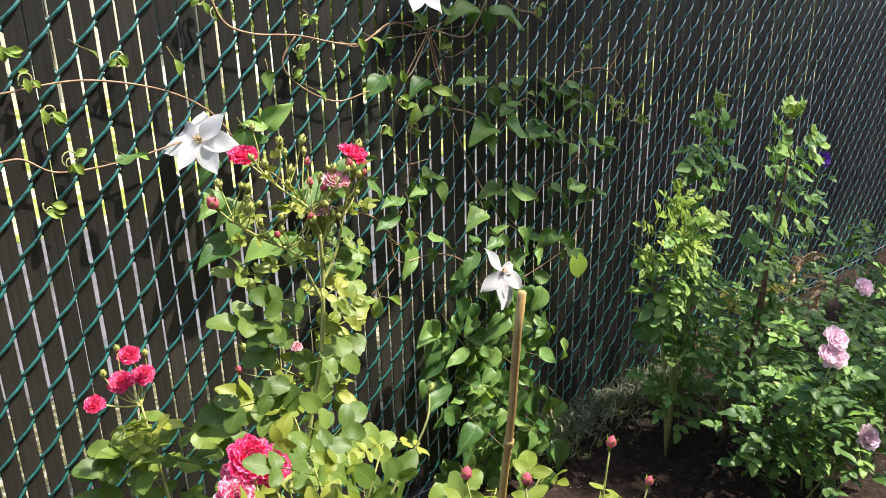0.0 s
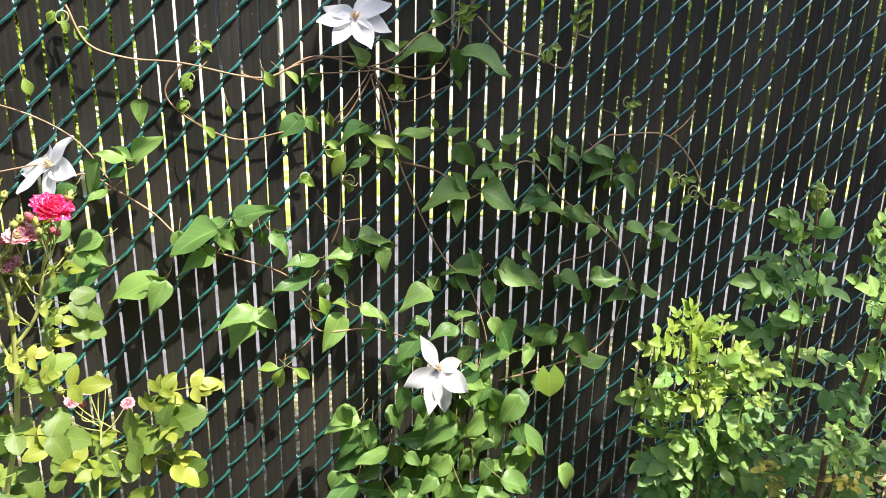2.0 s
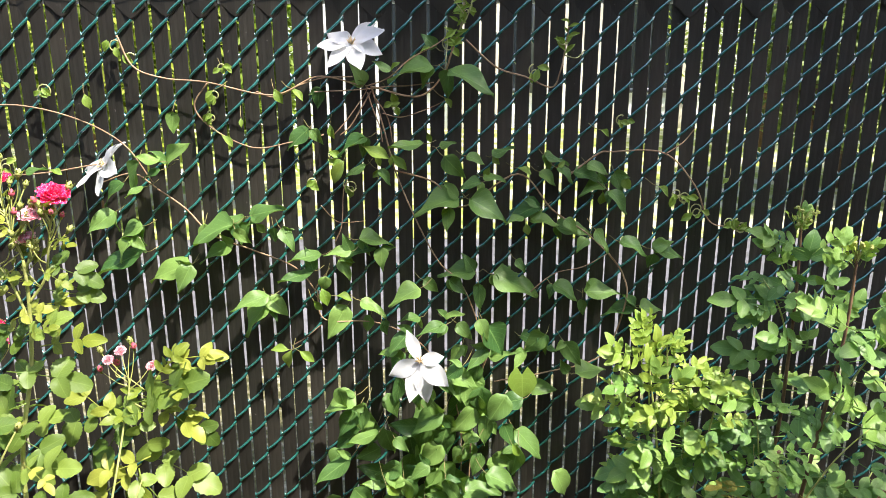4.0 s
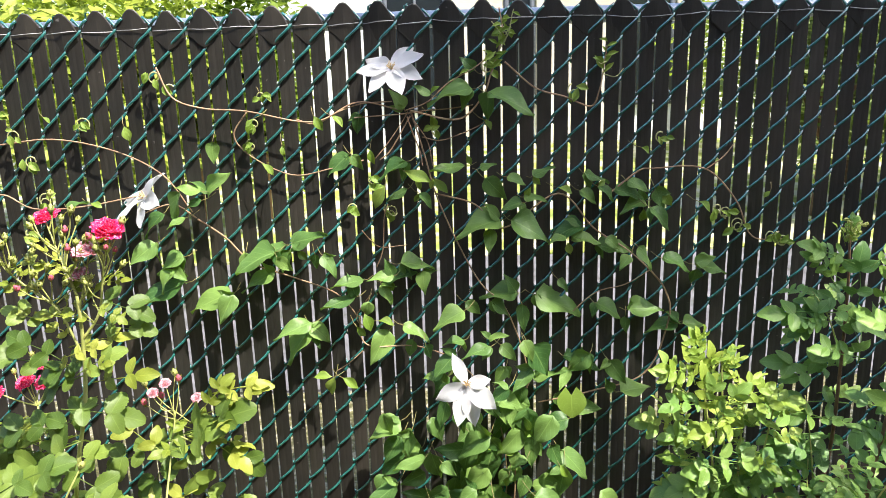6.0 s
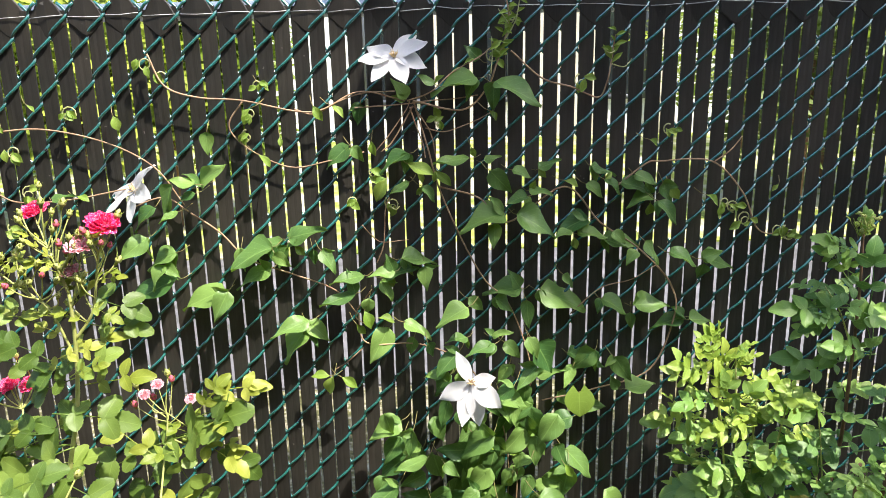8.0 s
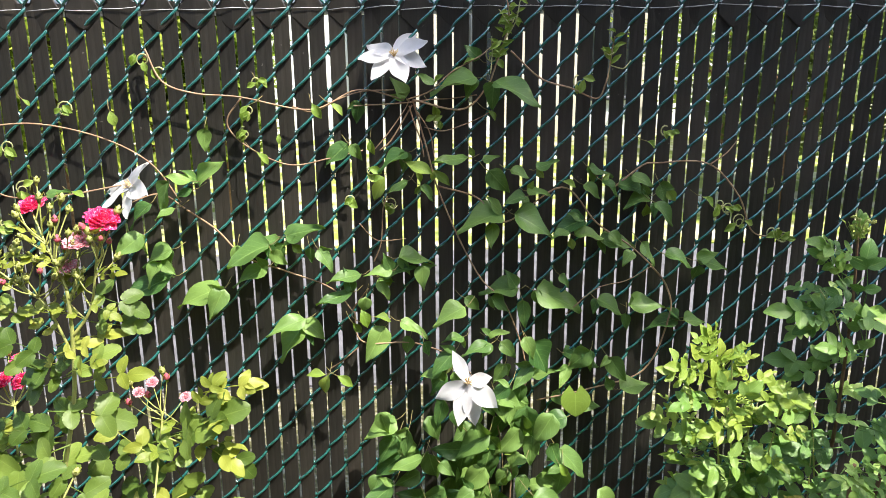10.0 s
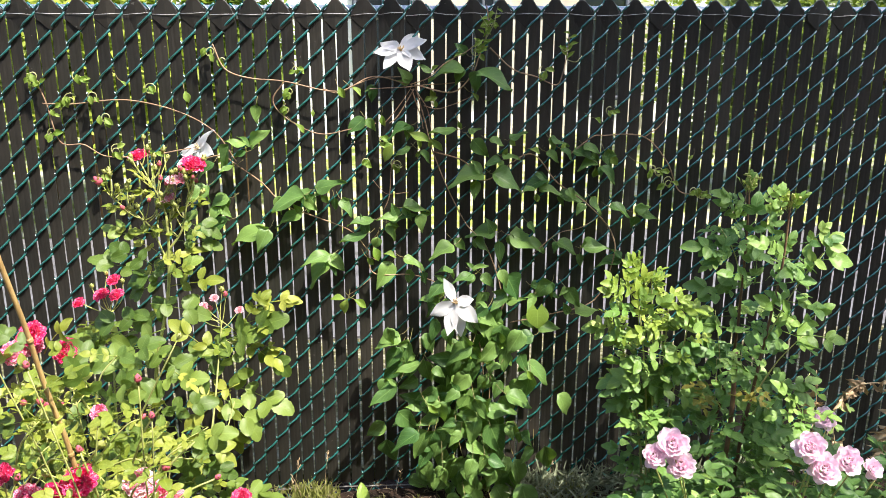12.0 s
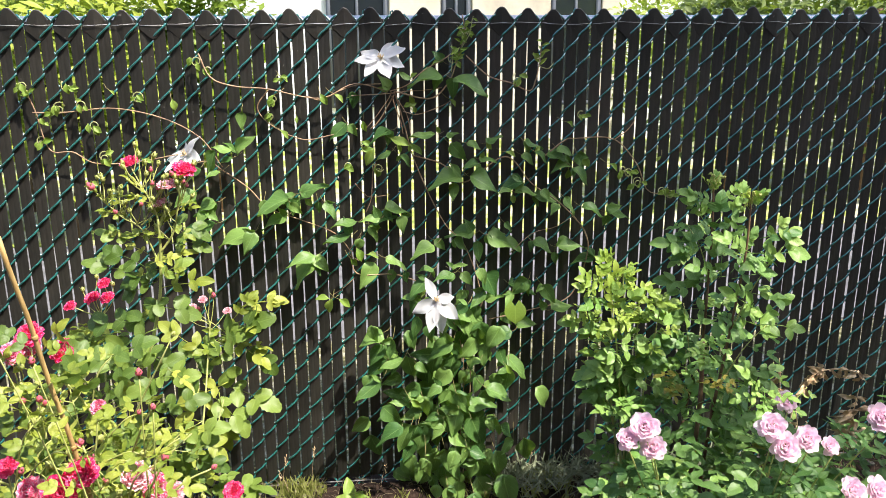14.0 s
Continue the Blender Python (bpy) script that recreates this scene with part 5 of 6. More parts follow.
def front_red_rose():
    p = Plant("red_rose_bush", "spreading rose bush in full bloom with red-and-white striped flowers", "rose bush", (-0.47, -0.78, 0), 23, "red roses")
    r = p.rng
    heads = [((-0.507, -0.617, 0.766), 0.056), ((-0.555, -0.66, 0.825), 0.052), ((-0.59, -0.68, 0.79), 0.050), ((-0.565, -0.64, 0.79), 0.042), ((-0.356, -0.86, 0.735), 0.032),
             ((-0.467, -0.96, 0.610), 0.056), ((-0.366, -0.96, 0.648), 0.060), ((-0.409, -0.97, 0.610), 0.062), ((-0.312, -0.81, 0.548), 0.054), ((-0.271, -0.82, 0.520), 0.062), ((-0.242, -0.81, 0.498), 0.054), ((-0.506, -0.95, 0.66), 0.034), ((-0.150, -0.60, 0.366), 0.050), ((-0.70, -0.72, 0.70), 0.055)]
    for k, (h, s) in enumerate(heads):
        h = Vector(h)
        foot = Vector((-0.47 + r.uniform(-0.06, 0.06), -0.78 + r.uniform(-0.05, 0.05), -0.02))
        mid = foot * 0.4 + h * 0.6 + Vector((0, 0, -0.05)) + (h - foot).cross(Vector((0, 0, 1))) * r.uniform(-0.1, 0.1)
        line = p.cane([foot, mid, h - Vector((0, 0, 0.012))], 0.0034)
        p.leaves_on(line, ROSE_LEAVES, 6, 0.45, 0.93, 0.11, 0.1, ROSE_SHOOTS, 0.70)
        p.bloom(PALE_BLOOMS if k in (8, 10) else RED_BLOOMS, h, (r.uniform(-0.35, 0.35), -0.68, 0.65), s * r.uniform(1.02, 1.18))
        for j in range(3):          # a bud or two beside each bloom
            q = line[int(r.uniform(0.72, 0.95) * (len(line) - 1))]
            out = Vector((r.uniform(-0.05, 0.05), r.uniform(-0.05, 0.03), r.uniform(0.02, 0.07)))
            p.cane([q, q + out * 0.5 + Vector((r.uniform(-0.008, 0.008), 0, -0.006)), q + out], 0.0014, CANE, 0.8)
            p.bud(RED_BUDS if j == 0 else GREEN_BUDS, q + out, out, r.uniform(0.012, 0.019))
    p.sprays(ROSE_NEAR, ROSE_LEAVES, -0.74, 0.10, 0.95, ROSE_SHOOTS, 0.55)
    p.sprays(ROSE_FRONT, ROSE_LEAVES, -0.58, 0.06, 1.0, ROSE_SHOOTS, 0.2)
    p.mound(ROSE_LEAVES, 22, (-0.50, -0.62, 0.36), (0.28, 0.20, 0.26), 0.11, ROSE_SHOOTS, 0.45)
    p.mound(ROSE_SHOOTS, 22, (-0.42, -0.66, 0.62), (0.24, 0.16, 0.13), 0.075)
    p.mound(ROSE_LEAVES, 9, (-0.20, -0.55, 0.33), (0.09, 0.08, 0.08), 0.10, ROSE_SHOOTS, 0.3)
    for k in range(64):             # thin arching stems through the leaves
        a = Vector((r.uniform(-0.66, -0.26), r.uniform(-0.92, -0.64), r.uniform(0.34, 0.60)))
        b = a + Vector((r.uniform(-0.16, 0.16), r.uniform(-0.10, 0.04), r.uniform(0.05, 0.22)))
        p.cane([a, a * 0.4 + b * 0.6 + Vector((r.uniform(-0.03, 0.03), -0.02, 0.03)), b], r.uniform(0.0016, 0.0031), CANE, 0.6)
        if k % 2:
            p.bud(r.choice((RED_BUDS, GREEN_BUDS, GREEN_BUDS)), b, b - a, r.uniform(0.014, 0.021))
        else:
            p.leaf(ROSE_SHOOTS, b, (r.uniform(-1, 1), -0.4, 0.3), r.uniform(0.045, 0.075))


def near_rose_shoots():
    p = Plant("rose_shoots", "young rose shoots with opening red buds in the soil", "rose bush", (-0.24, -0.95, 0), 24, "red roses")
    for top, s in (((-0.225, -1.0, 0.86), 0.017), ((-0.195, -1.04, 0.81), 0.014), ((-0.47, -1.0, 0.93), 0.016), ((-0.40, -1.02, 0.90), 0.016)):
        top = Vector(top)
        line = p.cane([(-0.24 + (top.x + 0.3) * 0.4, -0.93, -0.02), top * 0.6 + Vector((-0.1, -0.38, 0.02)), top], 0.0026)
        p.leaves_on(line, ROSE_SHOOTS, 5, 0.6, 0.97, 0.07, 0.4)
        p.bud(RED_BUDS, top, (0.05, -0.15, 1), s)


def narrow(rows, axis, k):
    """The sprays drawn in towards an upright axis."""
    return [(axis + (x - axis) * k, z, ln, a) for x, z, ln, a in rows]


def jitter(r, rows, dx=0.03):
    """The same sprays again, a little aside."""
    return [(x + r.uniform(-dx, dx), z + r.uniform(-dx * 1.3, dx * 0.7), ln, a + r.uniform(-40, 40)) for x, z, ln, a in rows]


def tall_shrub():
    p = Plant("rose_shrub", "tall upright green rose shrub without flowers by the fence", "shrub", (1.13, -0.36, 0), 31, "green rose shrubs")
    r = p.rng
    one = p.cane([(1.11, -0.34, -0.02), (1.14, -0.29, 0.30), (1.185, -0.28, 0.55), (1.19, -0.28, 0.75), (1.188, -0.28, 0.92), (1.183, -0.275, 1.05)], 0.0056, OLD_CANE)
    two = p.cane([(1.15, -0.40, -0.02), (1.14, -0.47, 0.40), (1.146, -0.49, 0.545), (1.167, -0.49, 0.72), (1.181, -0.50, 0.899), (1.185, -0.495, 1.05)], 0.0056, OLD_CANE)
    p.cane([(1.10, -0.43, -0.02), (1.082, -0.52, 0.45), (1.072, -0.53, 0.68)], 0.0066, OLD_CANE, 0.9)
    for a, b in ((two[-14], (1.28, -0.50, 0.925)), (one[-12], (1.12, -0.27, 0.93)), (two[-20], (1.27, -0.48, 0.70)), (one[-22], (1.12, -0.28, 0.70)), (two[-24], (1.25, -0.46, 0.57)), (one[-24], (1.13, -0.30, 0.56))):
        b = Vector(b)
        line = p.cane([a, (a + b) / 2 + Vector((0, 0, 0.02)), b], 0.0022)
        p.leaves_on(line, SHRUB_LEAVES, 4, 0.3, 1.0, 0.10, 0.15)
    p.sprays(narrow(PLUME_BACK, 1.185, 0.74), SHRUB_LEAVES, -0.28, 0.05, 1.0, SHRUB_SHOOTS, 0.6)
    p.sprays(narrow(PLUME_FRONT, 1.185, 0.76), SHRUB_LEAVES, -0.50, 0.05, 1.05, SHRUB_SHOOTS, 0.7)
    p.sprays(narrow(LOW_BACK, 1.185, 0.74), SHRUB_LEAVES, -0.31, 0.05, 1.05, SHRUB_SHOOTS, 0.15)
    p.sprays(narrow(LOW_FRONT, 1.185, 0.8), SHRUB_LEAVES, -0.48, 0.06, 1.05, SHRUB_SHOOTS, 0.25)
    p.sprays(jitter(r, narrow(PLUME_BACK, 1.185, 0.74), 0.02), SHRUB_LEAVES, -0.27, 0.08, 0.85, SHRUB_SHOOTS, 0.6)
    p.sprays(jitter(r, narrow(PLUME_FRONT, 1.185, 0.76), 0.02), SHRUB_LEAVES, -0.48, 0.08, 0.85, SHRUB_SHOOTS, 0.7)
    p.sprays(jitter(r, narrow(LOW_FRONT, 1.185, 0.8), 0.02), SHRUB_LEAVES, -0.46, 0.06, 0.82, SHRUB_SHOOTS, 0.3)
    p.mound(SHRUB_LEAVES, 56, (1.18, -0.42, 0.27), (0.17, 0.18, 0.22), 0.10)
    # a low spreading part in front of the fence
    for tip in ((1.42, -0.28, 0.50), (1.32, -0.30, 0.44), (1.55, -0.26, 0.40)):
        line = p.cane([(1.14, -0.40, -0.02), Vector((1.2, -0.36, 0.1)) * 0.5 + Vector(tip) * 0.5, tip], 0.003)
        p.leaves_on(line, SHRUB_LEAVES, 10, 0.35, 1.0, 0.09, 0.15, SHRUB_SHOOTS, 0.85)
    for tip in (one[-1], two[-1]):
        for k in range(7):
            p.leaf(YELLOW_SHOOTS if k % 3 == 0 else SHRUB_SHOOTS, tip + Vector((r.uniform(-0.012, 0.012), r.uniform(-0.01, 0.01), r.uniform(-0.03, 0.0))), (r.uniform(-0.6, 0.6), r.uniform(-0.5, 0.3), 0.9), r.uniform(0.035, 0.055))
        for k in range(11):        # drooping clusters of tiny buds at the tips
            q = tip + Vector((r.uniform(-0.028, 0.028), r.uniform(-0.025, 0.015), r.uniform(-0.012, 0.03)))
            p.cane([tip - Vector((0, 0, 0.02)), (tip + q) / 2 + Vector((0, 0, 0.012)), q], 0.0010, CANE, 0.8)
            p.bud(GREEN_BUDS, q, (r.uniform(-0.6, 0.6), -0.3, r.uniform(-0.5, 0.8)), r.uniform(0.007, 0.010))
    p.mound(COPPER_SHOOTS, 6, (1.10, -0.56, 0.57), (0.06, 0.03, 0.04), 0.055)
    p.mound(SHRUB_SHOOTS, 8, (1.08, -0.56, 0.68), (0.05, 0.03, 0.03), 0.07)


def light_shrub():
    p = Plant("rose_shrub", "bushy rose shrub with bright yellow-green young tips", "shrub", (0.95, -0.34, 0), 32, "green rose shrubs")
    r = p.rng
    for tip in ((0.86, -0.36, 0.84), (0.90, -0.37, 0.83), (0.955, -0.36, 0.77), (1.02, -0.36, 0.73), (0.835, -0.30, 0.67), (0.85, -0.32, 0.52)):
        tip = Vector(tip)
        line = p.cane([(0.95, -0.34, -0.02), Vector((0.96, -0.34, 0.2)) * 0.55 + tip * 0.45, tip], 0.0036)
        p.leaves_on(line, SHRUB_LEAVES, 9, 0.25, 0.95, 0.095, 0.2, YELLOW_SHOOTS, 0.75)
        for k in range(4):
            p.leaf(YELLOW_SHOOTS, tip - Vector((0, 0, 0.012 * k)), (r.uniform(-0.8, 0.8), r.uniform(-0.6, 0.3), 0.7), r.uniform(0.04, 0.06))
    p.sprays(narrow(LIGHT_TOP, 0.90, 0.82), SHRUB_SHOOTS, -0.37, 0.05, 1.02, YELLOW_SHOOTS, 0.5)
    p.sprays(narrow(LIGHT_LOW, 0.925, 0.80), SHRUB_LEAVES, -0.35, 0.06, 1.05, SHRUB_SHOOTS, 0.4)
    p.sprays(jitter(r, narrow(LIGHT_TOP, 0.90, 0.82), 0.02), SHRUB_SHOOTS, -0.35, 0.06, 0.80, YELLOW_SHOOTS, 0.5)
    p.sprays(jitter(r, narrow(LIGHT_LOW, 0.925, 0.80), 0.02), SHRUB_LEAVES, -0.33, 0.07, 0.80, SHRUB_SHOOTS, 0.35)
    p.mound(SHRUB_LEAVES, 30, (1.01, -0.37, 0.28), (0.09, 0.13, 0.20), 0.095)
    p.mound(COPPER_SHOOTS, 6, (1.03, -0.46, 0.53), (0.04, 0.03, 0.04), 0.06)


def pink_rose():
    p = Plant("pink_rose_bush", "low dense rose bush with pale pink double blooms", "rose bush", (1.08, -0.75, 0), 33, "pink roses")
    heads = [((0.803, -0.85, 0.618), 0.078), ((0.825, -0.85, 0.565), 0.068), ((0.765, -0.85, 0.590), 0.060), ((1.055, -0.93, 0.645), 0.075), ((1.085, -0.94, 0.60), 0.078), ((1.14, -0.93, 0.61), 0.068), ((1.195, -0.93, 0.59), 0.050), ((1.404, -0.80, 0.58), 0.080), ((1.25, -0.95, 0.49), 0.070), ((1.31, -0.95, 0.485), 0.075), ((0.965, -0.90, 0.31), 0.075), ((1.19, -0.75, 0.61), 0.06)]
    for h, s in heads:
        h = Vector(h)
        foot = Vector((1.08 + p.rng.uniform(-0.08, 0.08), -0.75 + p.rng.uniform(-0.05, 0.05), -0.02))
        line = p.cane([foot, foot * 0.35 + h * 0.65 + Vector((0, 0.03, -0.05)), h - Vector((0, 0.01, 0.02))], 0.0032)
        p.leaves_on(line, PINK_LEAVES, 7, 0.5, 0.95, 0.10, 0.1)
        p.bloom(PINK_BLOOMS, h, (p.rng.uniform(-0.35, 0.1), -0.7, 0.55), s * 0.75)
    p.mound(PINK_LEAVES, 130, (1.08, -0.74, 0.28), (0.34, 0.22, 0.19), 0.10, SHRUB_SHOOTS, 0.35)
    p.mound(PINK_LEAVES, 34, (0.86, -0.74, 0.30), (0.14, 0.14, 0.15), 0.095, SHRUB_SHOOTS, 0.3)
    p.mound(PINK_LEAVES, 40, (1.36, -0.72, 0.34), (0.18, 0.18, 0.17), 0.10)
    p.mound(PINK_LEAVES, 44, (1.72, -0.70, 0.26), (0.20, 0.16, 0.22), 0.10)
    p.mound(PINK_LEAVES, 46, (1.10, -0.58, 0.38), (0.24, 0.13, 0.14), 0.10, COPPER_SHOOTS, 0.06)
    p.mound(SHRUB_SHOOTS, 7, (0.80, -0.75, 0.62), (0.05, 0.03, 0.03), 0.075)
    p.mound(SHRUB_SHOOTS, 8, (1.08, -0.86, 0.69), (0.07, 0.03, 0.03), 0.07)


tall_red_rose()
rear_red_rose()
front_red_rose()
near_rose_shoots()
tall_shrub()
light_shrub()
pink_rose()


# ---- small things ----
def stake():
    bm = bmesh.new()
    a, b = Vector((-0.312, -0.812, -0.04)), Vector((-0.419, -1.030, 1.136))
    pts, rad = [], 0.0052
    for k in range(25):
        pts.append(a + (b - a) * k / 24 + Vector((0.0015 * math.sin(k * 1.3), 0, 0)))
    tube(bm, pts, rad, 9, 0.85)
    for k in (4, 10, 15, 20):
        p = pts[k]
        d = (b - a).normalized()
        tube(bm, [p - d * 0.004, p - d * 0.0015, p + d * 0.0015, p + d * 0.004], 0.0062, 9, 0.95)
    solo("garden_stake", bm, BAMBOO, "thin tan bamboo stake leaning in the rose bed", "stake")


def dry_stalk():
    t = thing("dry_flower_stalk", "withered tan flower stalk arching with dry husks", "dead plant", (1.36, -0.45, 0))
    back = Matrix.Translation((-1.36, 0.45, 0))
    rng = random.Random(8)
    line = spline([(1.37, -0.45, -0.02), (1.385, -0.45, 0.30), (1.40, -0.45, 0.46), (1.45, -0.45, 0.535), (1.53, -0.45, 0.545), (1.60, -0.45, 0.52)], 8)
    bm = bmesh.new()
    tube(bm, line, 0.0025, 6, 0.6)
    bm.transform(back)
    part("stalk", bm, DRY, t)
    for k in range(44):
        p = line[int(rng.uniform(0.45, 1) * (len(line) - 1))]
        bm = bmesh.new()
        d = Vector((rng.uniform(-0.6, 0.6), rng.uniform(-0.5, 0.5), rng.uniform(-1, 0.1)))
        blade(bm, back @ Matrix.Translation(p) @ facing(d, (rng.uniform(-1, 1), -1, 0.2)), lance_shape, rng.uniform(0.02, 0.045), 0.012, 0.5, 0.4, 0.15, 0, 5, k)
        part("husk", bm, DRY, t)
    for foot, tip, count in (((1.44, -0.42), (1.41, -0.44, 0.42), 4), ((1.50, -0.46), (1.575, -0.467, 0.50), 26), ((1.40, -0.40), (1.36, -0.41, 0.57), 20)):
        second = spline([(foot[0], foot[1], -0.02), ((foot[0] + tip[0]) / 2 + 0.02, foot[1], 0.27), tip], 6)
        bm = bmesh.new()
        tube(bm, second, 0.002, 5, 0.6)
        bm.transform(back)
        part("stalk", bm, DRY, t)
        for k in range(count):
            bm = bmesh.new()
            p = second[int(rng.uniform(0.6, 1) * (len(second) - 1))]
            d = Vector((rng.uniform(-0.8, 0.8), rng.uniform(-0.6, 0.6), rng.uniform(-1, 0.2)))
            blade(bm, back @ Matrix.Translation(p) @ facing(d, (rng.uniform(-1, 1), -1, 0.2)), lance_shape, rng.uniform(0.025, 0.06), rng.uniform(0.012, 0.02), 0.6, 0.5, 0.2, 0, 5, k)
            part("husk", bm, DRY, t)


def purple_flower():
    p = Plant("purple_flower", "small deep purple flower on a thin leafy stem", "flower", (2.04, -0.21, 0), 41)
    line = p.cane([(2.04, -0.21, -0.02), (2.03, -0.21, 0.4), (2.05, -0.21, 0.73)], 0.0025)
    p.leaves_on(line, SHRUB_LEAVES, 12, 0.2, 0.95, 0.08)
    me = bloom_mesh("bloom", PURPLE_PETAL, ((5, 0.6, 60, 0.6), (5, 1.0, 85, 0.6)), 5)
    p.bloom([me], (2.05, -0.215, 0.735), (-0.5, -0.6, 0.4), 0.055)
    p.mound(SHRUB_LEAVES, 34, (1.80, -0.42, 0.24), (0.22, 0.2, 0.22), 0.09)
    p.mound(PINK_LEAVES, 56, (2.15, -0.40, 0.28), (0.26, 0.2, 0.26), 0.10)


def stones():
    rng = random.Random(15)
    for k in range(18):
        x = -0.9 + 3.0 * (k + rng.uniform(-0.4, 0.4)) / 18
        s = rng.uniform(0.006, 0.015)
        bm = bmesh.new()
        bmesh.ops.create_icosphere(bm, subdivisions=2, radius=1)
        for v in bm.verts:
            v.co *= 1 + 0.35 * noise.noise(v.co * 1.3 + Vector((k * 3, 0, 0)))
            v.co.z *= 0.6
        y = -rng.uniform(0.02, 0.14)
        solo("stone", bm, STONE, "small rough grey stone at the foot of the fence", "stone", "stones along the fence", m=Matrix.Translation((x, y, 0.012 + s * 0.15)) @ Matrix.Rotation(rng.uniform(0, 6), 4, "Z") @ Matrix.Diagonal((s * rng.uniform(0.8, 1.6), s, s, 1)))


def weeds():
    rng = random.Random(16)
    bm = bmesh.new()
    for k in range(3200):
        x = rng.uniform(-0.35, 0.30) if k % 3 == 0 else rng.uniform(0.55, 1.8) if k % 3 == 1 else rng.uniform(-0.9, 2.4)
        y = -abs(rng.gauss(0, 0.09)) - 0.01
        clump = noise.noise((x * 7, y * 9, 2.0))
        if clump < -0.05:
            continue
        a = rng.uniform(0, 6.28)
        h = rng.uniform(0.012, 0.032) * (1 + 1.6 * clump)
        d = Vector((math.cos(a) * 0.5, math.sin(a) * 0.5 - 0.1, 1))
        blade(bm, Matrix.Translation((x, y, 0.005)) @ facing(d, (rng.uniform(-1, 1), -1, 0.3)), lance_shape if k % 7 else oval_shape, h * 1.2 if k % 7 else h * 0.7, 0.0035 if k % 7 else 0.018, 0.2, rng.uniform(0.1, 0.5), 0.02, 0, 4, k)
    mat = bmesh.new()
    for k in range(1500):
        x = rng.uniform(0.58, 1.45)
        y = -0.02 - abs(rng.gauss(0.05, 0.05))
        d = Vector((rng.uniform(-1, 1), rng.uniform(-0.7, 0.4), rng.uniform(0.15, 0.9)))
        blade(mat, Matrix.Translation((x, y, rng.uniform(0.0, 0.05))) @ facing(d, (rng.uniform(-1, 1), -1, 0.5)), lance_shape, rng.uniform(0.03, 0.075), rng.uniform(0.002, 0.007), 0.2, rng.uniform(0.1, 0.5), 0.02, 0, 3, k)
    solo("grass_mat", mat, GREY_GRASS, "matted grey-green grass along the fence foot", "grass", kind="stuff")
    solo("weeds", bm, GRASS, "thin grass and small weeds at the fence foot", "weeds", kind="stuff")
    bm = bmesh.new()
    for k in range(900):
        x, y = rng.uniform(-0.9, 2.2), -abs(rng.gauss(0.06, 0.06))
        a = rng.uniform(0, 3.14)
        w = rng.uniform(0.008, 0.032)
        q = Vector((math.cos(a), math.sin(a), rng.uniform(-0.3, 0.3))) * w
        p = Vector((x, y, 0.02 + rng.uniform(0, 0.015)))
        tube(bm, [p - q, p + Vector((0, 0, 0.006)), p + q], 0.0007, 4, 0.5)
    solo("dry_litter", bm, LITTER, "dry twigs and straw lying along the fence", "plant litter", kind="stuff")
    bm = bmesh.new()
    for k in range(900):
        x, y = rng.uniform(-0.8, 2.0), rng.uniform(-1.5, -0.1)
        s = rng.uniform(0.004, 0.013)
        m = Matrix.Translation((x, y, -0.005 + rng.uniform(0, 0.012))) @ Matrix.Rotation(rng.uniform(0, 6), 4, (rng.random(), rng.random(), rng.random() + 0.1)) @ Matrix.Diagonal((s * 1.6, s, s * 0.7, 1))
        bmesh.ops.create_icosphere(bm, subdivisions=1, radius=1, matrix=m) if k < 260 else None
    solo("soil_crumbs", bm, SOIL, "loose crumbs of dark soil on the bed", "soil", kind="stuff")


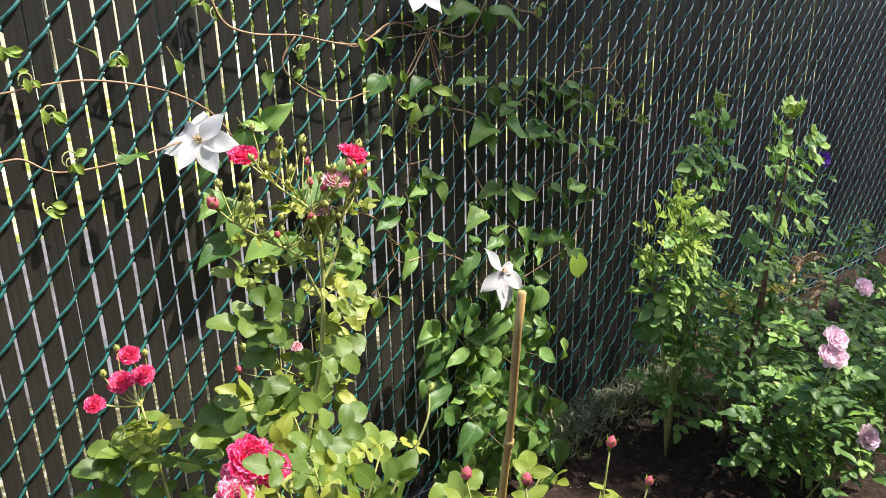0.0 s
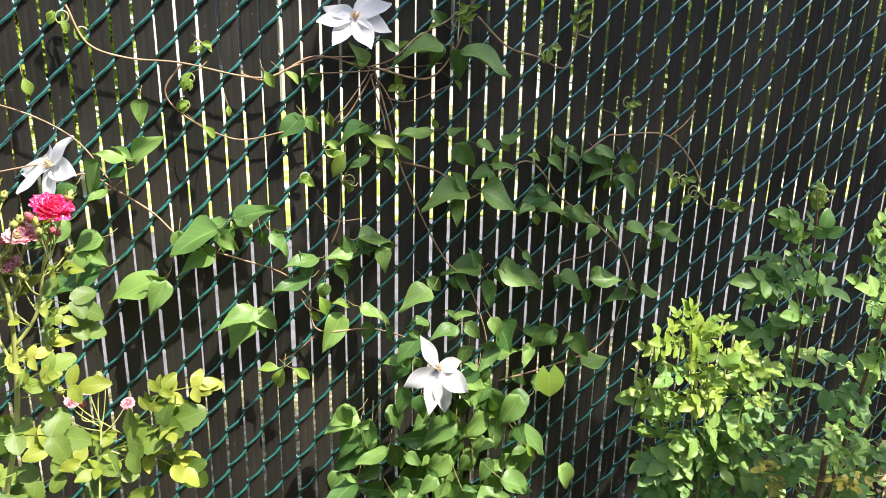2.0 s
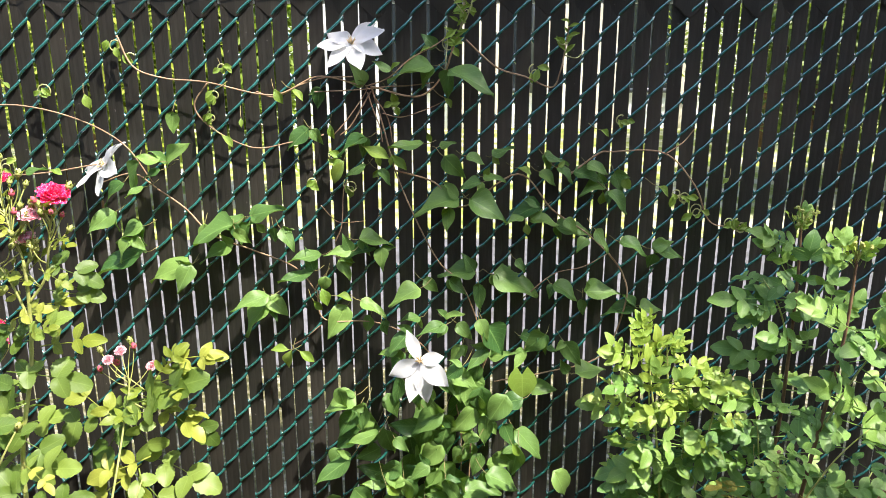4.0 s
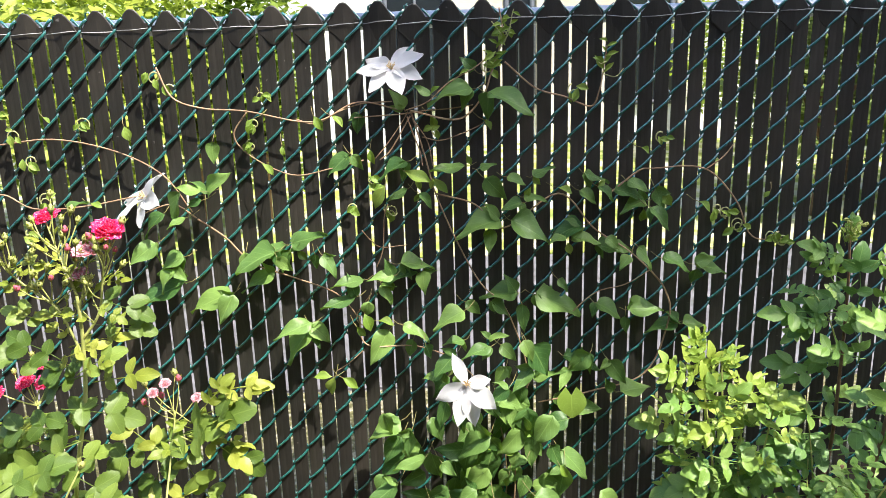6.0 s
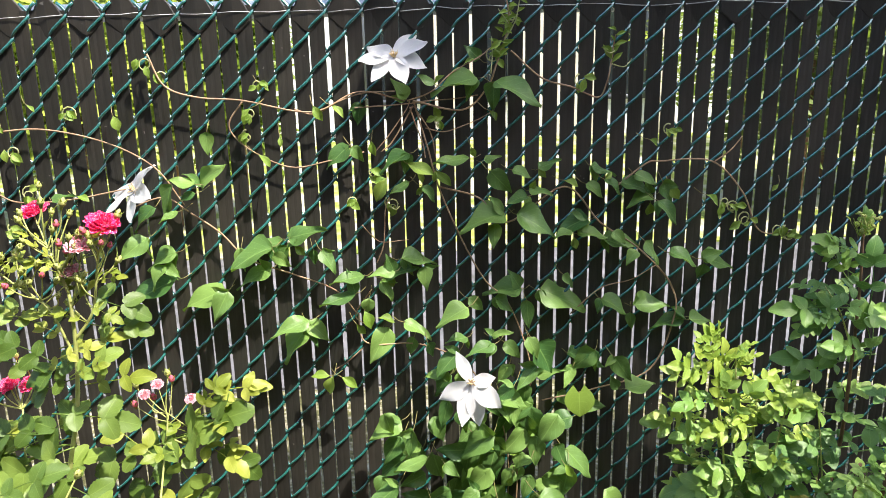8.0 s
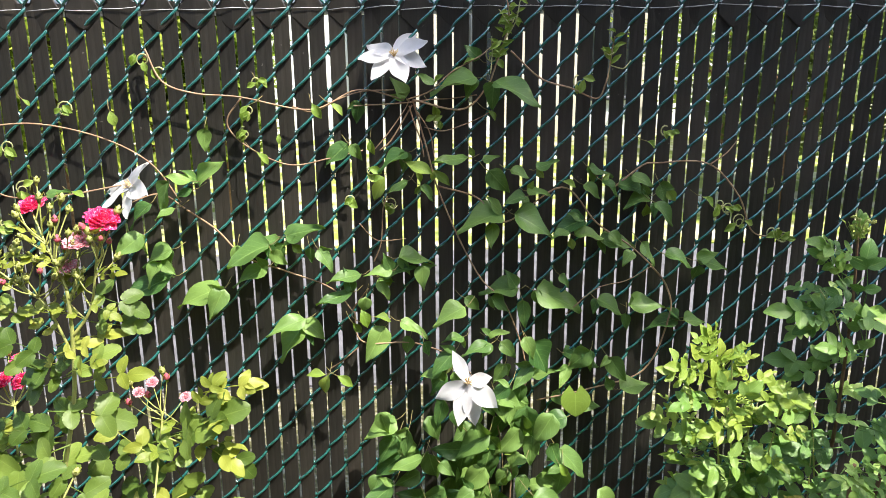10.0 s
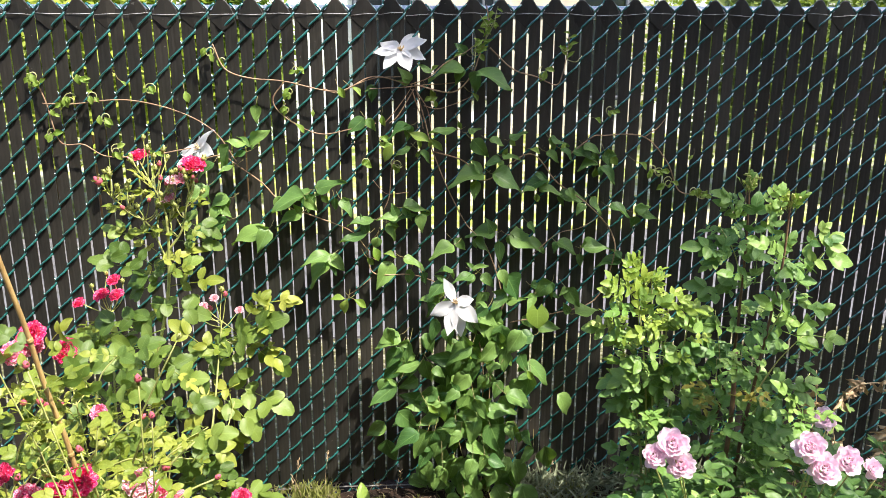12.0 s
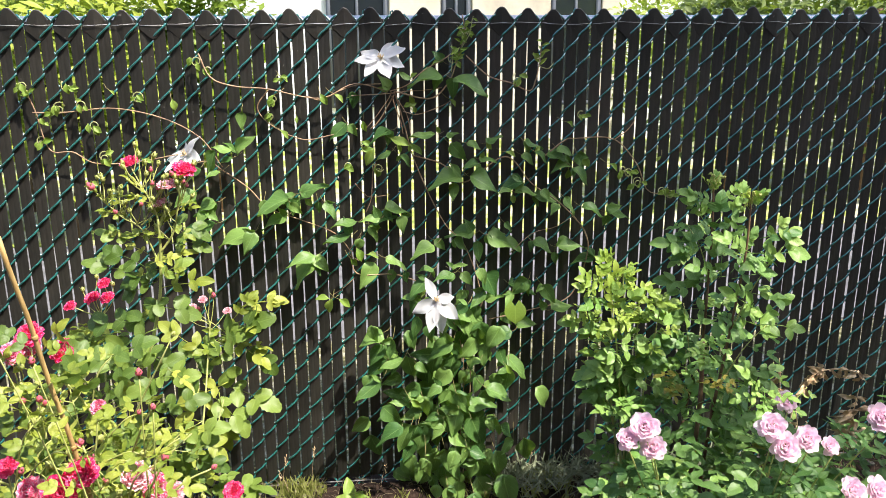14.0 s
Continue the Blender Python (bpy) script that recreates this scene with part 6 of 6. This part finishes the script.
def broadleaf_weed():
    t = thing("broadleaf_weed", "small yellow-green broad-leaved weed at the fence foot", "weed", (0.125, -0.12, 0.0))
    for k, (a, ln, rise) in enumerate(((1.75, 0.075, 0.9), (0.5, 0.055, 0.35), (3.0, 0.05, 0.3), (4.6, 0.05, 0.25), (5.7, 0.06, 0.35))):
        bm = bmesh.new()
        blade(bm, facing((math.cos(a), math.sin(a) * 0.6, rise), (0.0, -0.8, 0.7)), oval_shape, ln, ln * 0.55, 0.15, 0.2, 0.05, 0, 8, k)
        part("leaf", bm, CLEMATIS_YOUNG, t, m=Matrix.Translation((0, 0, 0.012)))


def grass_stalks():
    """Thin dry grass stems with small seed heads, standing before the slats."""
    rng = random.Random(27)
    for x, y, high, lean in ((-0.10, -0.06, 0.15, 0.02), (-0.005, -0.05, 0.17, 0.015), (-0.07, -0.08, 0.11, -0.03), (0.22, -0.06, 0.10, 0.02), (-0.33, -0.07, 0.12, 0.04), (0.72, -0.05, 0.13, 0.01)):
        t = thing("grass_stalk", "thin dry grass stalk with a small seed head", "grass", (x, y, 0.0), "grass stalks by the fence")
        line = spline([(0, 0, 0), (lean * 0.4, -0.004, high * 0.55), (lean, -0.006, high)], 5)
        bm = bmesh.new()
        tube(bm, line, 0.0008, 4, 0.6)
        part("stem", bm, DRY, t)
        bm = bmesh.new()
        for k in range(9):
            q = line[-1] + Vector((0, 0, -0.004 * k))
            d = Vector((rng.uniform(-0.8, 0.8), rng.uniform(-0.4, 0.4), 0.8))
            blade(bm, Matrix.Translation(q) @ facing(d, (0.1, -1, 0.2)), lance_shape, rng.uniform(0.007, 0.012), 0.003, 0.2, 0.1, 0, 0, 3, k)
        part("seed_head", bm, DRY, t)


broadleaf_weed()
grass_stalks()


def perlite():
    """Tiny pale grains mixed into the potting soil."""
    rng = random.Random(19)
    bm = bmesh.new()
    for k in range(520):
        x, y, q = rng.uniform(0.2, 1.9), rng.uniform(-1.3, -0.12), rng.uniform(0.0009, 0.0022)
        z = -0.006 + 0.030 * (noise.noise((x * 2.2, y * 2.2, 0)) + 0.6 * noise.noise((x * 7, y * 7, 3))) + 0.03 * max(0, 1 + y / 0.22)
        top = bm.verts.new((x, y, z + q))
        ring = [bm.verts.new((x + q * math.cos(a), y + q * math.sin(a), z - q * 0.6)) for a in (0.3, 1.9, 3.4, 5.0)]
        for i in range(4):
            bm.faces.new((top, ring[i], ring[(i + 1) % 4]))
    solo("perlite", bm, CORD, "tiny white perlite grains scattered over the soil", "soil", kind="stuff", smooth=False)


perlite()
stake()
dry_stalk()
purple_flower()
stones()
weeds()
